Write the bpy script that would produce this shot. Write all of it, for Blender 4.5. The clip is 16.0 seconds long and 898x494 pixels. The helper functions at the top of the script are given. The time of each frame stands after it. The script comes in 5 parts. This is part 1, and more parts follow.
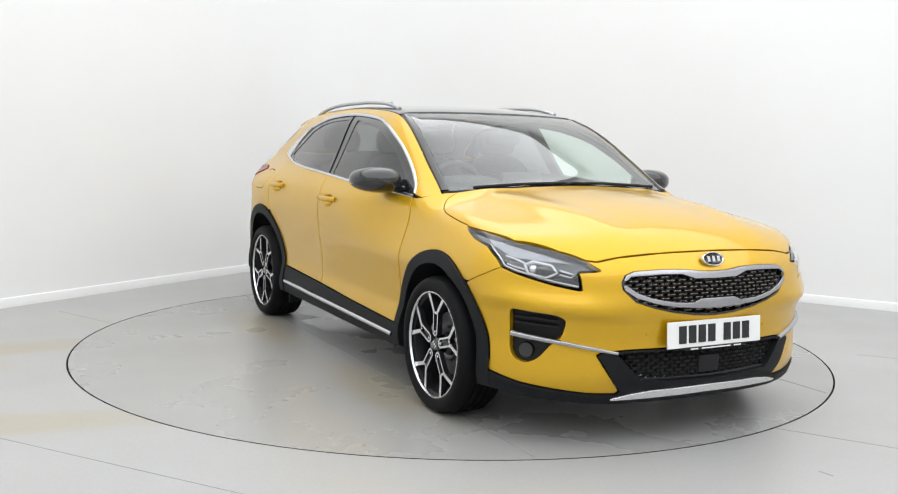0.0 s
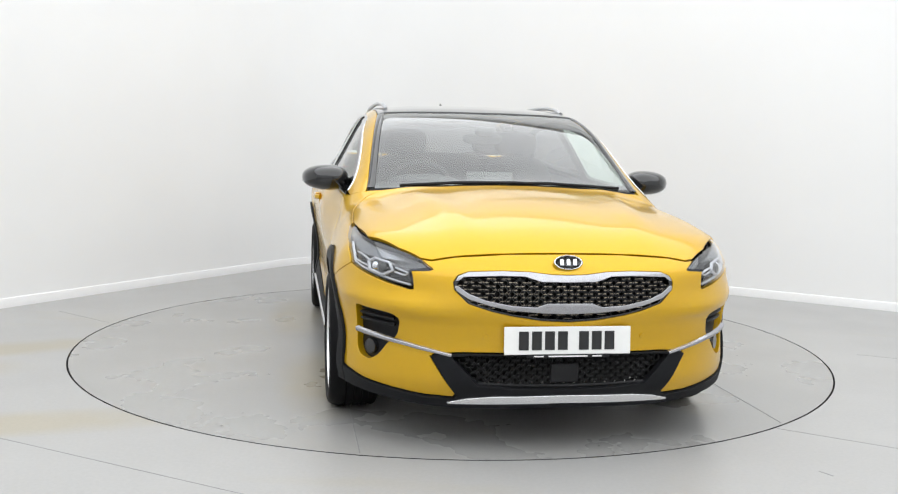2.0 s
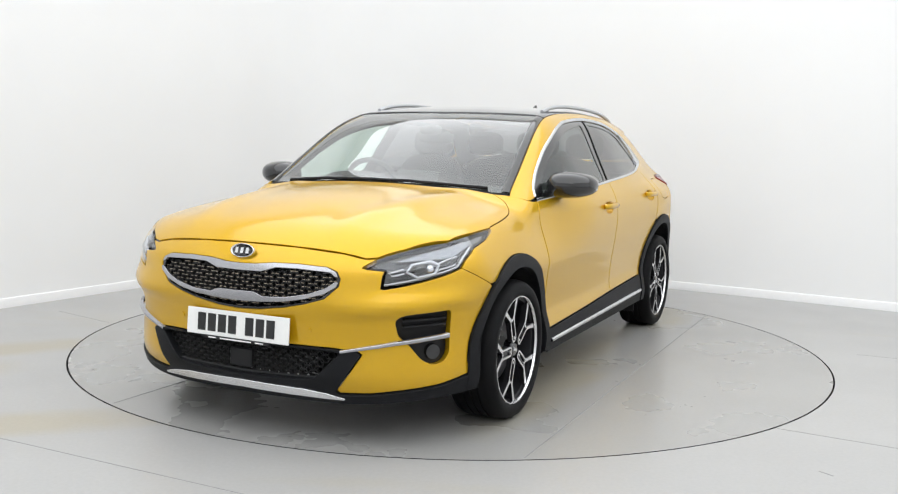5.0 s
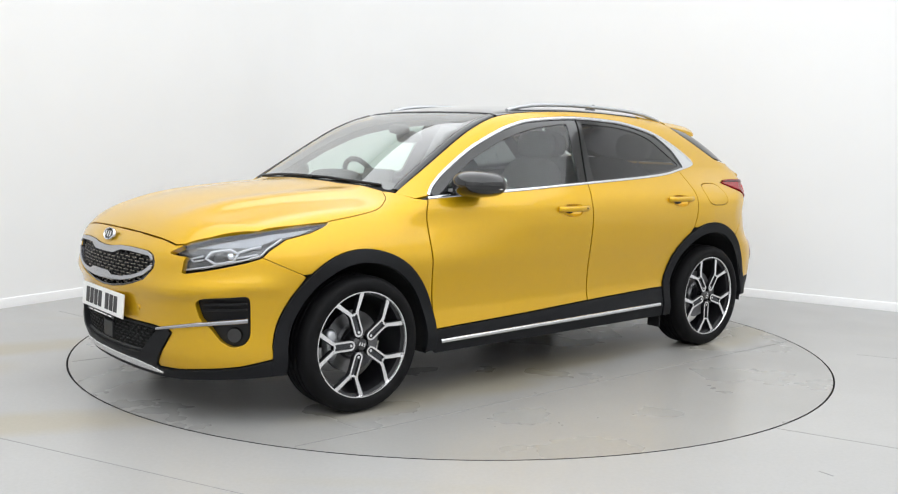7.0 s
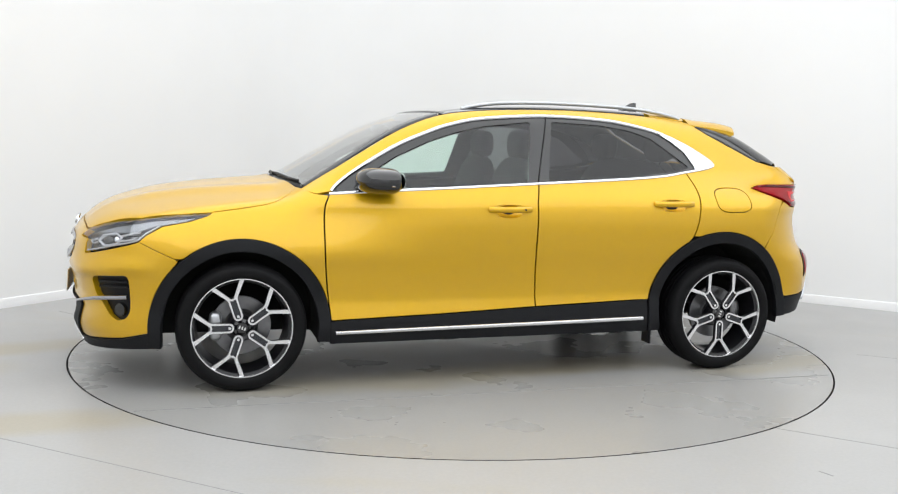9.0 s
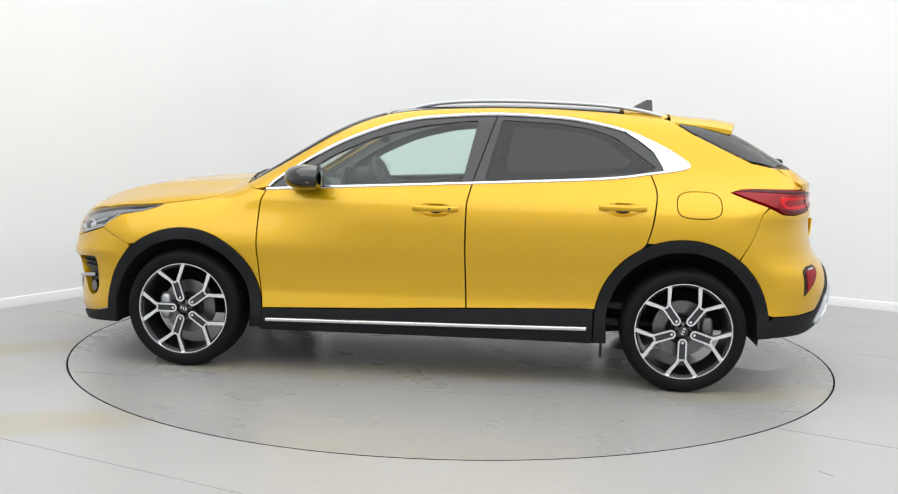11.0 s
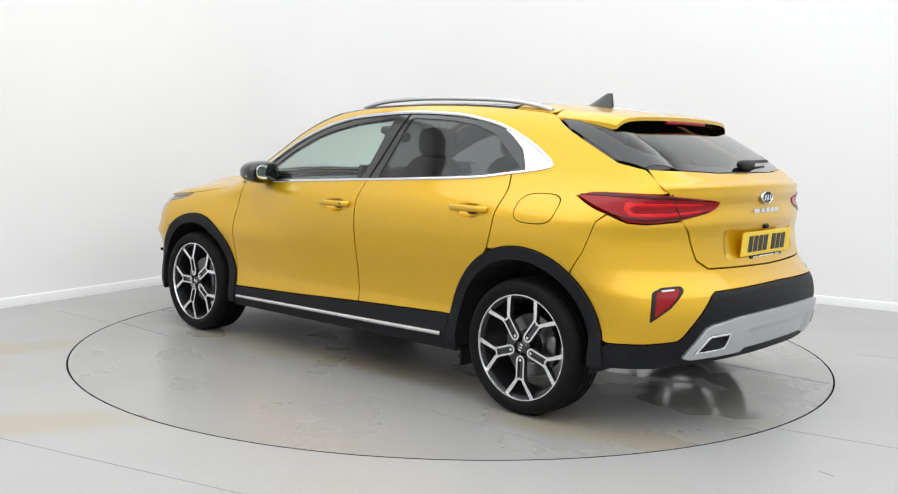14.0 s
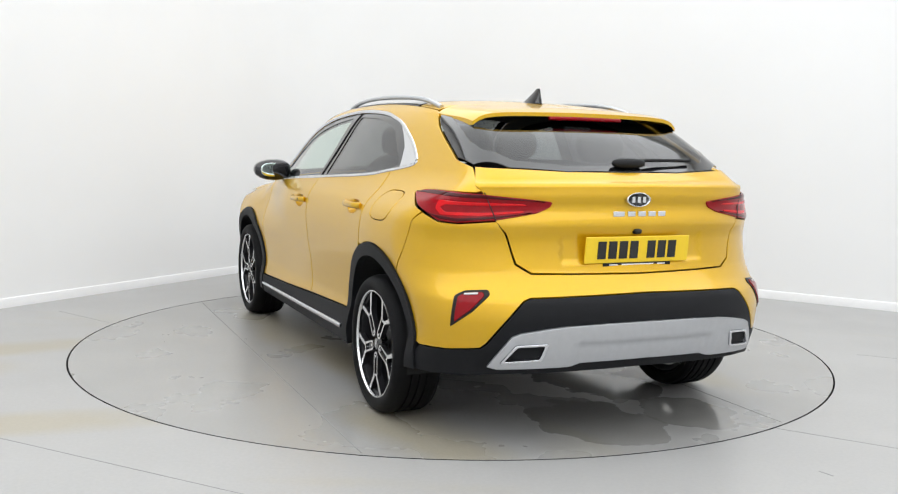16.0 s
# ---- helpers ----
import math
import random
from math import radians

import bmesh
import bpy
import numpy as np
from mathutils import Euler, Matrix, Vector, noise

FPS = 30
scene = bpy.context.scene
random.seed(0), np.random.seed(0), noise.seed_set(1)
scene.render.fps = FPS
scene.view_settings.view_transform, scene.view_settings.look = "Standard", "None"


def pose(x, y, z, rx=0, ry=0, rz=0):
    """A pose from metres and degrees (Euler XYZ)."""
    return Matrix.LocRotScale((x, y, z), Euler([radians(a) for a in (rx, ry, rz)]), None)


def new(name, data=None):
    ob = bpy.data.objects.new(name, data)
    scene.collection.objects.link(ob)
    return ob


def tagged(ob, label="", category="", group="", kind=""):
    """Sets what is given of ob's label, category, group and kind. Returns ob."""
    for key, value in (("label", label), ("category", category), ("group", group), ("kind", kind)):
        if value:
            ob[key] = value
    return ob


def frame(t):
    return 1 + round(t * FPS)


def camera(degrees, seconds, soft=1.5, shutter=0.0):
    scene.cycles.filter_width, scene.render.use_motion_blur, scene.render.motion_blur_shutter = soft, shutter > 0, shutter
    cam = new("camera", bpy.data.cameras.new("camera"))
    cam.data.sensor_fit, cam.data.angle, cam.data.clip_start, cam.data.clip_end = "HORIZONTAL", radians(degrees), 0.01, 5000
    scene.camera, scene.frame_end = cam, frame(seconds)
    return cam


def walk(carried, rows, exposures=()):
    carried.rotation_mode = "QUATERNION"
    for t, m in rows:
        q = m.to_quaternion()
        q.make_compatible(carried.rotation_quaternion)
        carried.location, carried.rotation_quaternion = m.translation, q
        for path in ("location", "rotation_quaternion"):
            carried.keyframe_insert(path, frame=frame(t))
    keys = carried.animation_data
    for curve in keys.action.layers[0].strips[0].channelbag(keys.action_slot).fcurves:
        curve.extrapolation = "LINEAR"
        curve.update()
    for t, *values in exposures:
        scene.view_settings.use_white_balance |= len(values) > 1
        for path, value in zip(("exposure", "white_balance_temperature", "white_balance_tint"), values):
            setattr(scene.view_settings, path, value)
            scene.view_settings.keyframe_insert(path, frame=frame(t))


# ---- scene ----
# ---- camera ----
cam = camera(50.68, 16.0, soft=1.2)
eye = pose(0, -5.8725, 1.2486, 83.664, 0, 0.2515) @ pose(0, 0, 0, 0, 0, 1.411)
walk(cam, [(0, eye), (16, eye)])

# ---- light ----
world = bpy.data.worlds.new("studio_air")
scene.world = world
world.use_nodes = True
world.node_tree.nodes["Background"].inputs[0].default_value = (0.9, 0.95, 1.0, 1)
world.node_tree.nodes["Background"].inputs[1].default_value = 0.05
scene.view_settings.exposure = 0.0

CEILING = 4.3
# one translucent light ceiling over the whole studio
lamp = new("light_ceiling", bpy.data.lights.new("light_ceiling", "AREA"))
lamp.data.shape, lamp.data.size, lamp.data.size_y = "RECTANGLE", 10.9, 12.0
lamp.data.energy, lamp.data.color = 700, (0.935, 0.965, 1.0)
lamp.matrix_world = pose(0.679, -4.033, CEILING - 0.06, 0, 0, -30.65)


# ---- materials ----
def nodes_of(name):
    m = bpy.data.materials.new(name)
    m.use_nodes = True
    nt = m.node_tree
    return m, nt, nt.nodes["Principled BSDF"]


def noise_node(nt, scale, detail=4, coords="Object", stretch=(1, 1, 1)):
    tc = nt.nodes.new("ShaderNodeTexCoord")
    mp = nt.nodes.new("ShaderNodeMapping")
    mp.inputs["Scale"].default_value = stretch
    n = nt.nodes.new("ShaderNodeTexNoise")
    n.inputs["Scale"].default_value, n.inputs["Detail"].default_value = scale, detail
    nt.links.new(tc.outputs[coords], mp.inputs[0])
    nt.links.new(mp.outputs[0], n.inputs["Vector"])
    return n


def ramp(nt, source, stops):
    r = nt.nodes.new("ShaderNodeValToRGB")
    r.color_ramp.elements[0].position, r.color_ramp.elements[0].color = stops[0][0], (*stops[0][1], 1)
    r.color_ramp.elements[1].position, r.color_ramp.elements[1].color = stops[-1][0], (*stops[-1][1], 1)
    for p, c in stops[1:-1]:
        r.color_ramp.elements.new(p).color = (*c, 1)
    nt.links.new(source, r.inputs[0])
    return r


def plain(name, col, rough=0.5, metal=0.0, coat=0.0, vary=0.08, scale=40, bump=0.0, bump_scale=300, spec=0.5):
    """A surface with slight variation of tone at one scale and fine relief at another."""
    m, nt, b = nodes_of(name)
    n = noise_node(nt, scale)
    lo, hi = [c * (1 - vary) for c in col], [min(1, c * (1 + vary)) for c in col]
    nt.links.new(ramp(nt, n.outputs[0], [(0.3, lo), (0.7, hi)]).outputs[0], b.inputs["Base Color"])
    b.inputs["Roughness"].default_value, b.inputs["Metallic"].default_value = rough, metal
    b.inputs["Coat Weight"].default_value, b.inputs["Coat Roughness"].default_value = coat, 0.04
    b.inputs["Specular IOR Level"].default_value = spec
    if bump:
        n2 = noise_node(nt, bump_scale, 2)
        bp = nt.nodes.new("ShaderNodeBump")
        bp.inputs["Strength"].default_value, bp.inputs["Distance"].default_value = bump, 0.002
        nt.links.new(n2.outputs[0], bp.inputs["Height"])
        nt.links.new(bp.outputs[0], b.inputs["Normal"])
    return m


def paint(name):
    """Yellow metallic car paint under clear coat, with fine flakes."""
    m, nt, b = nodes_of(name)
    n = noise_node(nt, 900, 1)
    nt.links.new(ramp(nt, n.outputs[0], [(0.3, (0.56, 0.328, 0.002)), (0.7, (0.72, 0.421, 0.004))]).outputs[0], b.inputs["Base Color"])
    b.inputs["Metallic"].default_value, b.inputs["Roughness"].default_value = 0.62, 0.42
    b.inputs["Coat Weight"].default_value, b.inputs["Coat Roughness"].default_value = 0.85, 0.10
    b.inputs["Specular IOR Level"].default_value = 0.25
    return m


def pane(name, tint, rough=0.0, power=4.0, least=0.075):
    """A thin sheet of tinted glass: what lies behind shows through, and it mirrors at its surface."""
    m = bpy.data.materials.new(name)
    m.use_nodes = True
    nt = m.node_tree
    nt.nodes.clear()
    out = nt.nodes.new("ShaderNodeOutputMaterial")
    tr, gl, mix, lw = (nt.nodes.new("ShaderNode" + k) for k in ("BsdfTransparent", "BsdfGlossy", "MixShader", "LayerWeight"))
    steep, gloss = nt.nodes.new("ShaderNodeMath"), nt.nodes.new("ShaderNodeMath")
    tr.inputs[0].default_value = (*tint, 1)
    gl.inputs["Color"].default_value = (1, 1, 1, 1)
    gl.inputs["Roughness"].default_value = rough
    steep.operation, gloss.operation = "POWER", "MULTIPLY_ADD"
    steep.inputs[1].default_value, gloss.inputs[1].default_value, gloss.inputs[2].default_value = power, 0.95, least
    nt.links.new(lw.outputs["Facing"], steep.inputs[0])
    nt.links.new(steep.outputs[0], gloss.inputs[0])
    nt.links.new(gloss.outputs[0], mix.inputs[0])
    nt.links.new(tr.outputs[0], mix.inputs[1])
    nt.links.new(gl.outputs[0], mix.inputs[2])
    nt.links.new(mix.outputs[0], out.inputs[0])
    return m


def concrete(name, base, dark, gloss, stains=(), puddles=()):
    """Painted concrete: broad tonal clouds, fine speckle, dull and shiny patches, brownish stains and thin wet films."""
    m, nt, b = nodes_of(name)
    big, fine = noise_node(nt, 0.7, 5), noise_node(nt, 60, 3)
    r1 = ramp(nt, big.outputs[0], [(0.25, dark), (0.75, base)])
    r2 = ramp(nt, fine.outputs[0], [(0.3, (0.94, 0.94, 0.94)), (0.7, (1, 1, 1))])
    mx = nt.nodes.new("ShaderNodeMixRGB")
    mx.blend_type = "MULTIPLY"
    mx.inputs[0].default_value = 1
    nt.links.new(r1.outputs[0], mx.inputs[1])
    nt.links.new(r2.outputs[0], mx.inputs[2])
    stain = noise_node(nt, 0.55, 3, stretch=(0.7, 2.4, 1))
    sm = ramp(nt, stain.outputs[0], [(0.60, (1, 1, 1)), (0.74, (1.0, 0.95, 0.82))])
    mx2 = nt.nodes.new("ShaderNodeMixRGB")
    mx2.blend_type = "MULTIPLY"
    mx2.inputs[0].default_value = 1
    nt.links.new(mx.outputs[0], mx2.inputs[1])
    nt.links.new(sm.outputs[0], mx2.inputs[2])
    last = mx2.outputs[0]
    def patch(x, y, long, wide, turn, grain):
        """A ragged patch round a place: 0 outside, rising to about 0.5 in its middle."""
        tc, mp, gr = nt.nodes.new("ShaderNodeTexCoord"), nt.nodes.new("ShaderNodeMapping"), nt.nodes.new("ShaderNodeTexGradient")
        mp.vector_type, gr.gradient_type = "TEXTURE", "SPHERICAL"
        mp.inputs["Location"].default_value, mp.inputs["Scale"].default_value = (x, y, 0), (long, wide, 1)
        mp.inputs["Rotation"].default_value = (0, 0, radians(turn))
        nt.links.new(tc.outputs["Object"], mp.inputs[0])
        nt.links.new(mp.outputs[0], gr.inputs[0])
        mul = nt.nodes.new("ShaderNodeMath")
        mul.operation = "MULTIPLY"
        nt.links.new(gr.outputs["Fac"], mul.inputs[0])
        nt.links.new(noise_node(nt, grain, 4).outputs[0], mul.inputs[1])
        return mul.outputs[0]

    for spot in stains:
        tint = ramp(nt, patch(*spot, 3.0), [(0.02, (1, 1, 1)), (0.30, (0.97, 0.90, 0.74))])
        m3 = nt.nodes.new("ShaderNodeMixRGB")
        m3.blend_type = "MULTIPLY"
        m3.inputs[0].default_value = 1
        nt.links.new(last, m3.inputs[1])
        nt.links.new(tint.outputs[0], m3.inputs[2])
        last = m3.outputs[0]
    wet = noise_node(nt, 1.6, 4)
    rough = ramp(nt, wet.outputs[0], [(0.35, (gloss + 0.07,) * 3), (0.62, (gloss,) * 3)]).outputs[0]
    for spot in puddles:
        film = ramp(nt, patch(*spot, 4.5), [(0.165, (0, 0, 0)), (0.185, (1, 1, 1))]).outputs[0]
        for k, wetted in enumerate(((0.78, 0.77, 0.75), (0.42, 0.42, 0.42))):
            m4 = nt.nodes.new("ShaderNodeMixRGB")
            m4.blend_type = "MULTIPLY"
            m4.inputs[2].default_value = (*wetted, 1)
            nt.links.new(film, m4.inputs[0])
            nt.links.new(rough if k else last, m4.inputs[1])
            if k:
                rough = m4.outputs[0]
            else:
                last = m4.outputs[0]
    nt.links.new(last, b.inputs["Base Color"])
    nt.links.new(rough, b.inputs["Roughness"])
    bp = nt.nodes.new("ShaderNodeBump")
    bp.inputs["Strength"].default_value, bp.inputs["Distance"].default_value = 0.12, 0.002
    nt.links.new(noise_node(nt, 25, 3).outputs[0], bp.inputs["Height"])
    nt.links.new(bp.outputs[0], b.inputs["Normal"])
    return m


YELLOW = paint("yellow_metallic_paint")
CLAD = plain("grained_dark_plastic", (0.009, 0.0094, 0.0108), 0.55, bump=0.25, spec=0.16)
BLACK = plain("black_plastic", (0.006, 0.006, 0.007), 0.45, spec=0.3)
GLOSS = plain("gloss_black", (0.006, 0.006, 0.007), 0.06, coat=0.6)
ROOFGLASS = plain("black_roof_glass", (0.010, 0.011, 0.013), 0.04, coat=1.0)
CHROME = plain("satin_chrome", (0.70, 0.71, 0.73), 0.20, 1.0, vary=0.02)
SATIN = plain("dark_satin_metal", (0.42, 0.42, 0.44), 0.22, 1.0, vary=0.03)
SILVER = plain("silver_plastic", (0.50, 0.51, 0.53), 0.30, 0.75, vary=0.03)
RUBBER = plain("tyre_rubber", (0.006, 0.006, 0.0065), 0.60, bump=0.2, bump_scale=120, spec=0.12)
ALLOY = plain("machined_alloy", (0.82, 0.82, 0.83), 0.25, 0.9, vary=0.03, scale=80)
ALLOYDARK = plain("dark_alloy", (0.016, 0.016, 0.018), 0.34, 0.3)
DISCMETAL = plain("brake_steel", (0.17, 0.17, 0.175), 0.35, 1.0)
CLOTH = plain("black_seat_fabric", (0.020, 0.020, 0.022), 0.85, bump=0.3)
TRIM = plain("dark_interior_plastic", (0.025, 0.026, 0.028), 0.6)
LINING = plain("grey_headlining", (0.42, 0.41, 0.39), 0.9)
WHITE = plain("plate_white", (0.82, 0.82, 0.80), 0.35, vary=0.02)
PLATEYELLOW = plain("plate_yellow", (0.85, 0.58, 0.02), 0.35, vary=0.02)
INK = plain("plate_black", (0.012, 0.012, 0.013), 0.5)
REDLENS = plain("red_lamp_lens", (0.25, 0.003, 0.007), 0.06, spec=0.25)
REDDARK = plain("dark_red_lens", (0.055, 0.002, 0.004), 0.06, spec=0.25)
LIGHTRED = plain("bright_red_reflector", (0.62, 0.008, 0.012), 0.08, spec=0.25)
LAMPWHITE = plain("lamp_reflector", (0.88, 0.89, 0.92), 0.10, 1.0, vary=0.01)
LAMPGUIDE = plain("lamp_light_guide", (0.52, 0.53, 0.56), 0.25, 0.6, vary=0.02)
LAMPGREY = plain("lamp_bezel_grey", (0.26, 0.27, 0.29), 0.22, 0.8)
CLEAR = pane("clear_lamp_cover", (0.93, 0.94, 0.95))
SCREEN = pane("windscreen_glass", (0.86, 0.93, 0.89), 0.0, 3.2, 0.08)
DOORGLASS = pane("door_glass", (0.78, 0.90, 0.85), 0.0, 4.0, 0.05)
TINTED = pane("privacy_glass", (0.17, 0.17, 0.18), 0.0, 4.0, 0.042)
MESHDARK = plain("bronze_mesh_edge", (0.42, 0.36, 0.28), 0.3, 0.9)
MIRRORGLASS = plain("mirror_glass", (0.75, 0.86, 0.82), 0.02, 1.0, vary=0.0)
WALLPAINT = plain("white_wall_paint", (0.84, 0.84, 0.835), 0.7, vary=0.012, scale=1.2, bump=0.08, bump_scale=180)
BOARD = plain("white_gloss_board", (0.86, 0.86, 0.86), 0.3, vary=0.01)
FLOORMAT = concrete("grey_painted_concrete", (0.415, 0.410, 0.400), (0.375, 0.371, 0.363), 0.34,
                    stains=((-2.65, -0.58, 0.95, 0.24, 30), (-1.75, -1.89, 0.85, 0.22, 16), (-3.0, -1.2, 0.9, 0.4, 20)))
DISCMAT = concrete("turntable_grey_concrete", (0.365, 0.360, 0.346), (0.325, 0.321, 0.311), 0.26,
                   stains=((0.6, 0.90, 1.3, 0.26, 2), (-0.5, 0.74, 1.1, 0.24, 0), (-1.7, 0.90, 0.8, 0.28, 10), (0.93, -0.85, 0.8, 0.26, 0), (-0.9, -0.95, 0.9, 0.22, 0)),
                   puddles=((-0.65, -0.42, 0.70, 0.30, 15), (-1.80, 0.08, 0.55, 0.42, 0), (-1.18, -0.30, 0.60, 0.38, 20), (-1.80, -0.42, 0.40, 0.34, 0)))
LAMPHOUSE = plain("lamp_housing", (0.060, 0.062, 0.068), 0.22, 0.7)
SEAMMAT = plain("joint_filler", (0.27, 0.27, 0.265), 0.8)
PIT = plain("black_gap", (0.008, 0.008, 0.008), 0.9)
SCUFFMAT = plain("dark_scuff", (0.10, 0.10, 0.095), 0.7)


# Shape of the car body: x ahead, y to the car's left, z up; origin on the floor, midway between the axles.
def curve(xs, ys):
    """A smooth curve through points, as a function of an array (monotone cubic)."""
    xs, ys = np.array(xs, float), np.array(ys, float)
    h, dl = np.diff(xs), np.diff(ys) / np.diff(xs)
    m = np.zeros(len(xs))
    m[0], m[-1] = dl[0], dl[-1]
    for i in range(1, len(xs) - 1):
        if dl[i - 1] * dl[i] > 0:
            w1, w2 = 2 * h[i] + h[i - 1], h[i] + 2 * h[i - 1]
            m[i] = (w1 + w2) / (w1 / dl[i - 1] + w2 / dl[i])

    def at(x):
        x = np.clip(np.asarray(x, float), xs[0], xs[-1])
        i = np.clip(np.searchsorted(xs, x) - 1, 0, len(h) - 1)
        t = (x - xs[i]) / h[i]
        return ((1 + 2 * t) * (1 - t) ** 2 * ys[i] + t * (1 - t) ** 2 * h[i] * m[i]
                + t * t * (3 - 2 * t) * ys[i + 1] + t * t * (t - 1) * h[i] * m[i + 1])
    return at


TOP = curve([-2.30, -2.10, -2.06, -2.00, -1.85, -1.70, -1.50, -1.20, -0.80, -0.40, -0.10, 0.19, 0.38, 0.54, 0.71, 0.91, 1.06, 1.12, 1.3, 1.5, 1.7, 1.9, 2.0, 2.08, 2.15, 2.3],
            [1.027, 1.062, 1.072, 1.097, 1.192, 1.287, 1.379, 1.437, 1.464, 1.470, 1.462, 1.437, 1.395, 1.337, 1.252, 1.141, 1.052, 1.029, 1.012, 0.992, 0.962, 0.912, 0.875, 0.832, 0.777, 0.607])
CROWN = curve([-2.3, -1.9, -1.5, -1.0, 0.0, 0.4, 1.0, 1.2, 1.7, 2.0, 2.3], [0.06, 0.07, 0.055, 0.05, 0.045, 0.05, 0.10, 0.10, 0.10, 0.08, 0.06])
NOSE = curve([0.10, 0.22, 0.30, 0.42, 0.50, 0.58, 0.66, 0.73, 0.78, 0.84, 0.95], [2.08, 2.145, 2.17, 2.165, 2.175, 2.195, 2.185, 2.175, 2.15, 2.11, 2.0])
STERN = curve([0.15, 0.30, 0.42, 0.52, 0.60, 0.66, 0.72, 0.85, 0.90, 0.98, 1.04, 1.08, 1.2], [-2.09, -2.13, -2.170, -2.182, -2.165, -2.115, -2.082, -2.060, -2.070, -2.050, -2.062, -2.06, -2.0])
SIDE = curve([0.10, 0.20, 0.30, 0.36, 0.44, 0.55, 0.70, 0.82, 0.89, 0.94, 0.985, 1.02, 1.06, 1.12, 1.20, 1.30, 1.40, 1.50],
             [0.835, 0.880, 0.895, 0.886, 0.872, 0.880, 0.902, 0.912, 0.906, 0.892, 0.868, 0.845, 0.822, 0.788, 0.744, 0.690, 0.632, 0.570])
WAIST = curve([-2.3, -1.9, -1.6, -1.3, -0.9, -0.3, 0.4, 0.9, 1.3, 1.7, 1.9, 2.3], [-0.05, -0.02, 0.0, 0.012, 0.002, 0.0, 0.0, 0.0, 0.008, 0.002, -0.02, -0.06])
CABIN = curve([-2.3, -1.9, -1.6, -1.35, -1.0, -0.5, 0.3, 0.8, 1.1, 2.3], [-0.20, -0.135, -0.095, -0.062, -0.025, 0.0, 0.0, -0.01, -0.02, -0.02])


def eased(f, lo, hi, width):
    """The same curve with its bends spread out over a width."""
    xs = np.linspace(lo, hi, 240)
    d = np.linspace(-2.5, 2.5, 41)
    w = np.exp(-d * d / 2)
    ys = (f(np.clip(xs[:, None] + d * width, lo, hi)) * w).sum(1) / w.sum()
    return curve(xs, ys)


TOP, CROWN = eased(TOP, -2.3, 2.3, 0.040), eased(CROWN, -2.3, 2.3, 0.060)
NOSE = eased(NOSE, 0.10, 0.95, 0.012)


def smax(a, b, k):
    h = np.clip(k - np.abs(a - b), 0, None) / k
    return np.maximum(a, b) + h * h * k * 0.25


def solid(x, y, z):
    """Below zero inside the body, above it outside."""
    y = np.abs(y)
    up = np.clip((z - 0.90) / 0.22, 0, 1)
    up = up * up * (3 - 2 * up)
    fore, high = np.clip((x - 0.20) / 0.80, 0, 1), np.clip((z - 0.64) / 0.24, 0, 1)
    half = SIDE(z) + WAIST(x) * (1 - up) + CABIN(x) * up - 0.072 * fore * fore * (3 - 2 * fore) * high * high * (3 - 2 * high)
    top = TOP(x) - CROWN(x) * (y / 0.78) ** 2
    front = NOSE(z) - 0.26 * y ** 2 - 0.50 * y ** 6
    rear = STERN(z) + 0.22 * y ** 2 + 0.45 * y ** 6
    f = smax(y - half, (z - top) * 0.85, 0.10)
    f = smax(f, (x - front) * 0.9, 0.09)
    return smax(f, (rear - x) * 0.9, 0.07)


def meet(o, d, lo, hi):
    """How far along the rays o + s d the body's skin lies, going in from s = hi to s = lo."""
    lo, hi = np.full(len(o), float(lo)), np.full(len(o), float(hi))
    for _ in range(36):
        mid = (lo + hi) / 2
        p = o + d * mid[:, None]
        inside = solid(p[:, 0], p[:, 1], p[:, 2]) < 0
        lo, hi = np.where(inside, mid, lo), np.where(inside, hi, mid)
    return lo


def normals(p):
    e, g = 2e-3, []
    for i in range(3):
        s = np.zeros(3)
        s[i] = e
        a, b = p + s, p - s
        g.append(solid(a[:, 0], a[:, 1], a[:, 2]) - solid(b[:, 0], b[:, 1], b[:, 2]))
    g = np.stack(g, 1)
    return g / np.maximum(np.linalg.norm(g, axis=1), 1e-9)[:, None]


AXIS, SWING = 1.30, 1.022


def lift(chart, uv):
    """Points of the skin for chart coordinates: side (x, z), top (x, y), front and rear (angle, z)."""
    uv = np.asarray(uv, float)
    n = len(uv)
    zero, one = np.zeros(n), np.ones(n)
    if chart == "side":
        o, d, hi = np.stack([uv[:, 0], zero, uv[:, 1]], 1), np.stack([zero, one, zero], 1), 1.1
    elif chart == "top":
        o, d, hi = np.stack([uv[:, 0], uv[:, 1], 0.5 * one], 1), np.stack([zero, zero, one], 1), 1.2
    else:
        s = 1 if chart == "front" else -1
        o = np.stack([s * AXIS * one, zero, uv[:, 1]], 1)
        d, hi = np.stack([s * np.cos(uv[:, 0] * SWING), np.sin(uv[:, 0] * SWING), zero], 1), 1.3
    return o + d * meet(o, d, 0.02, hi)[:, None]

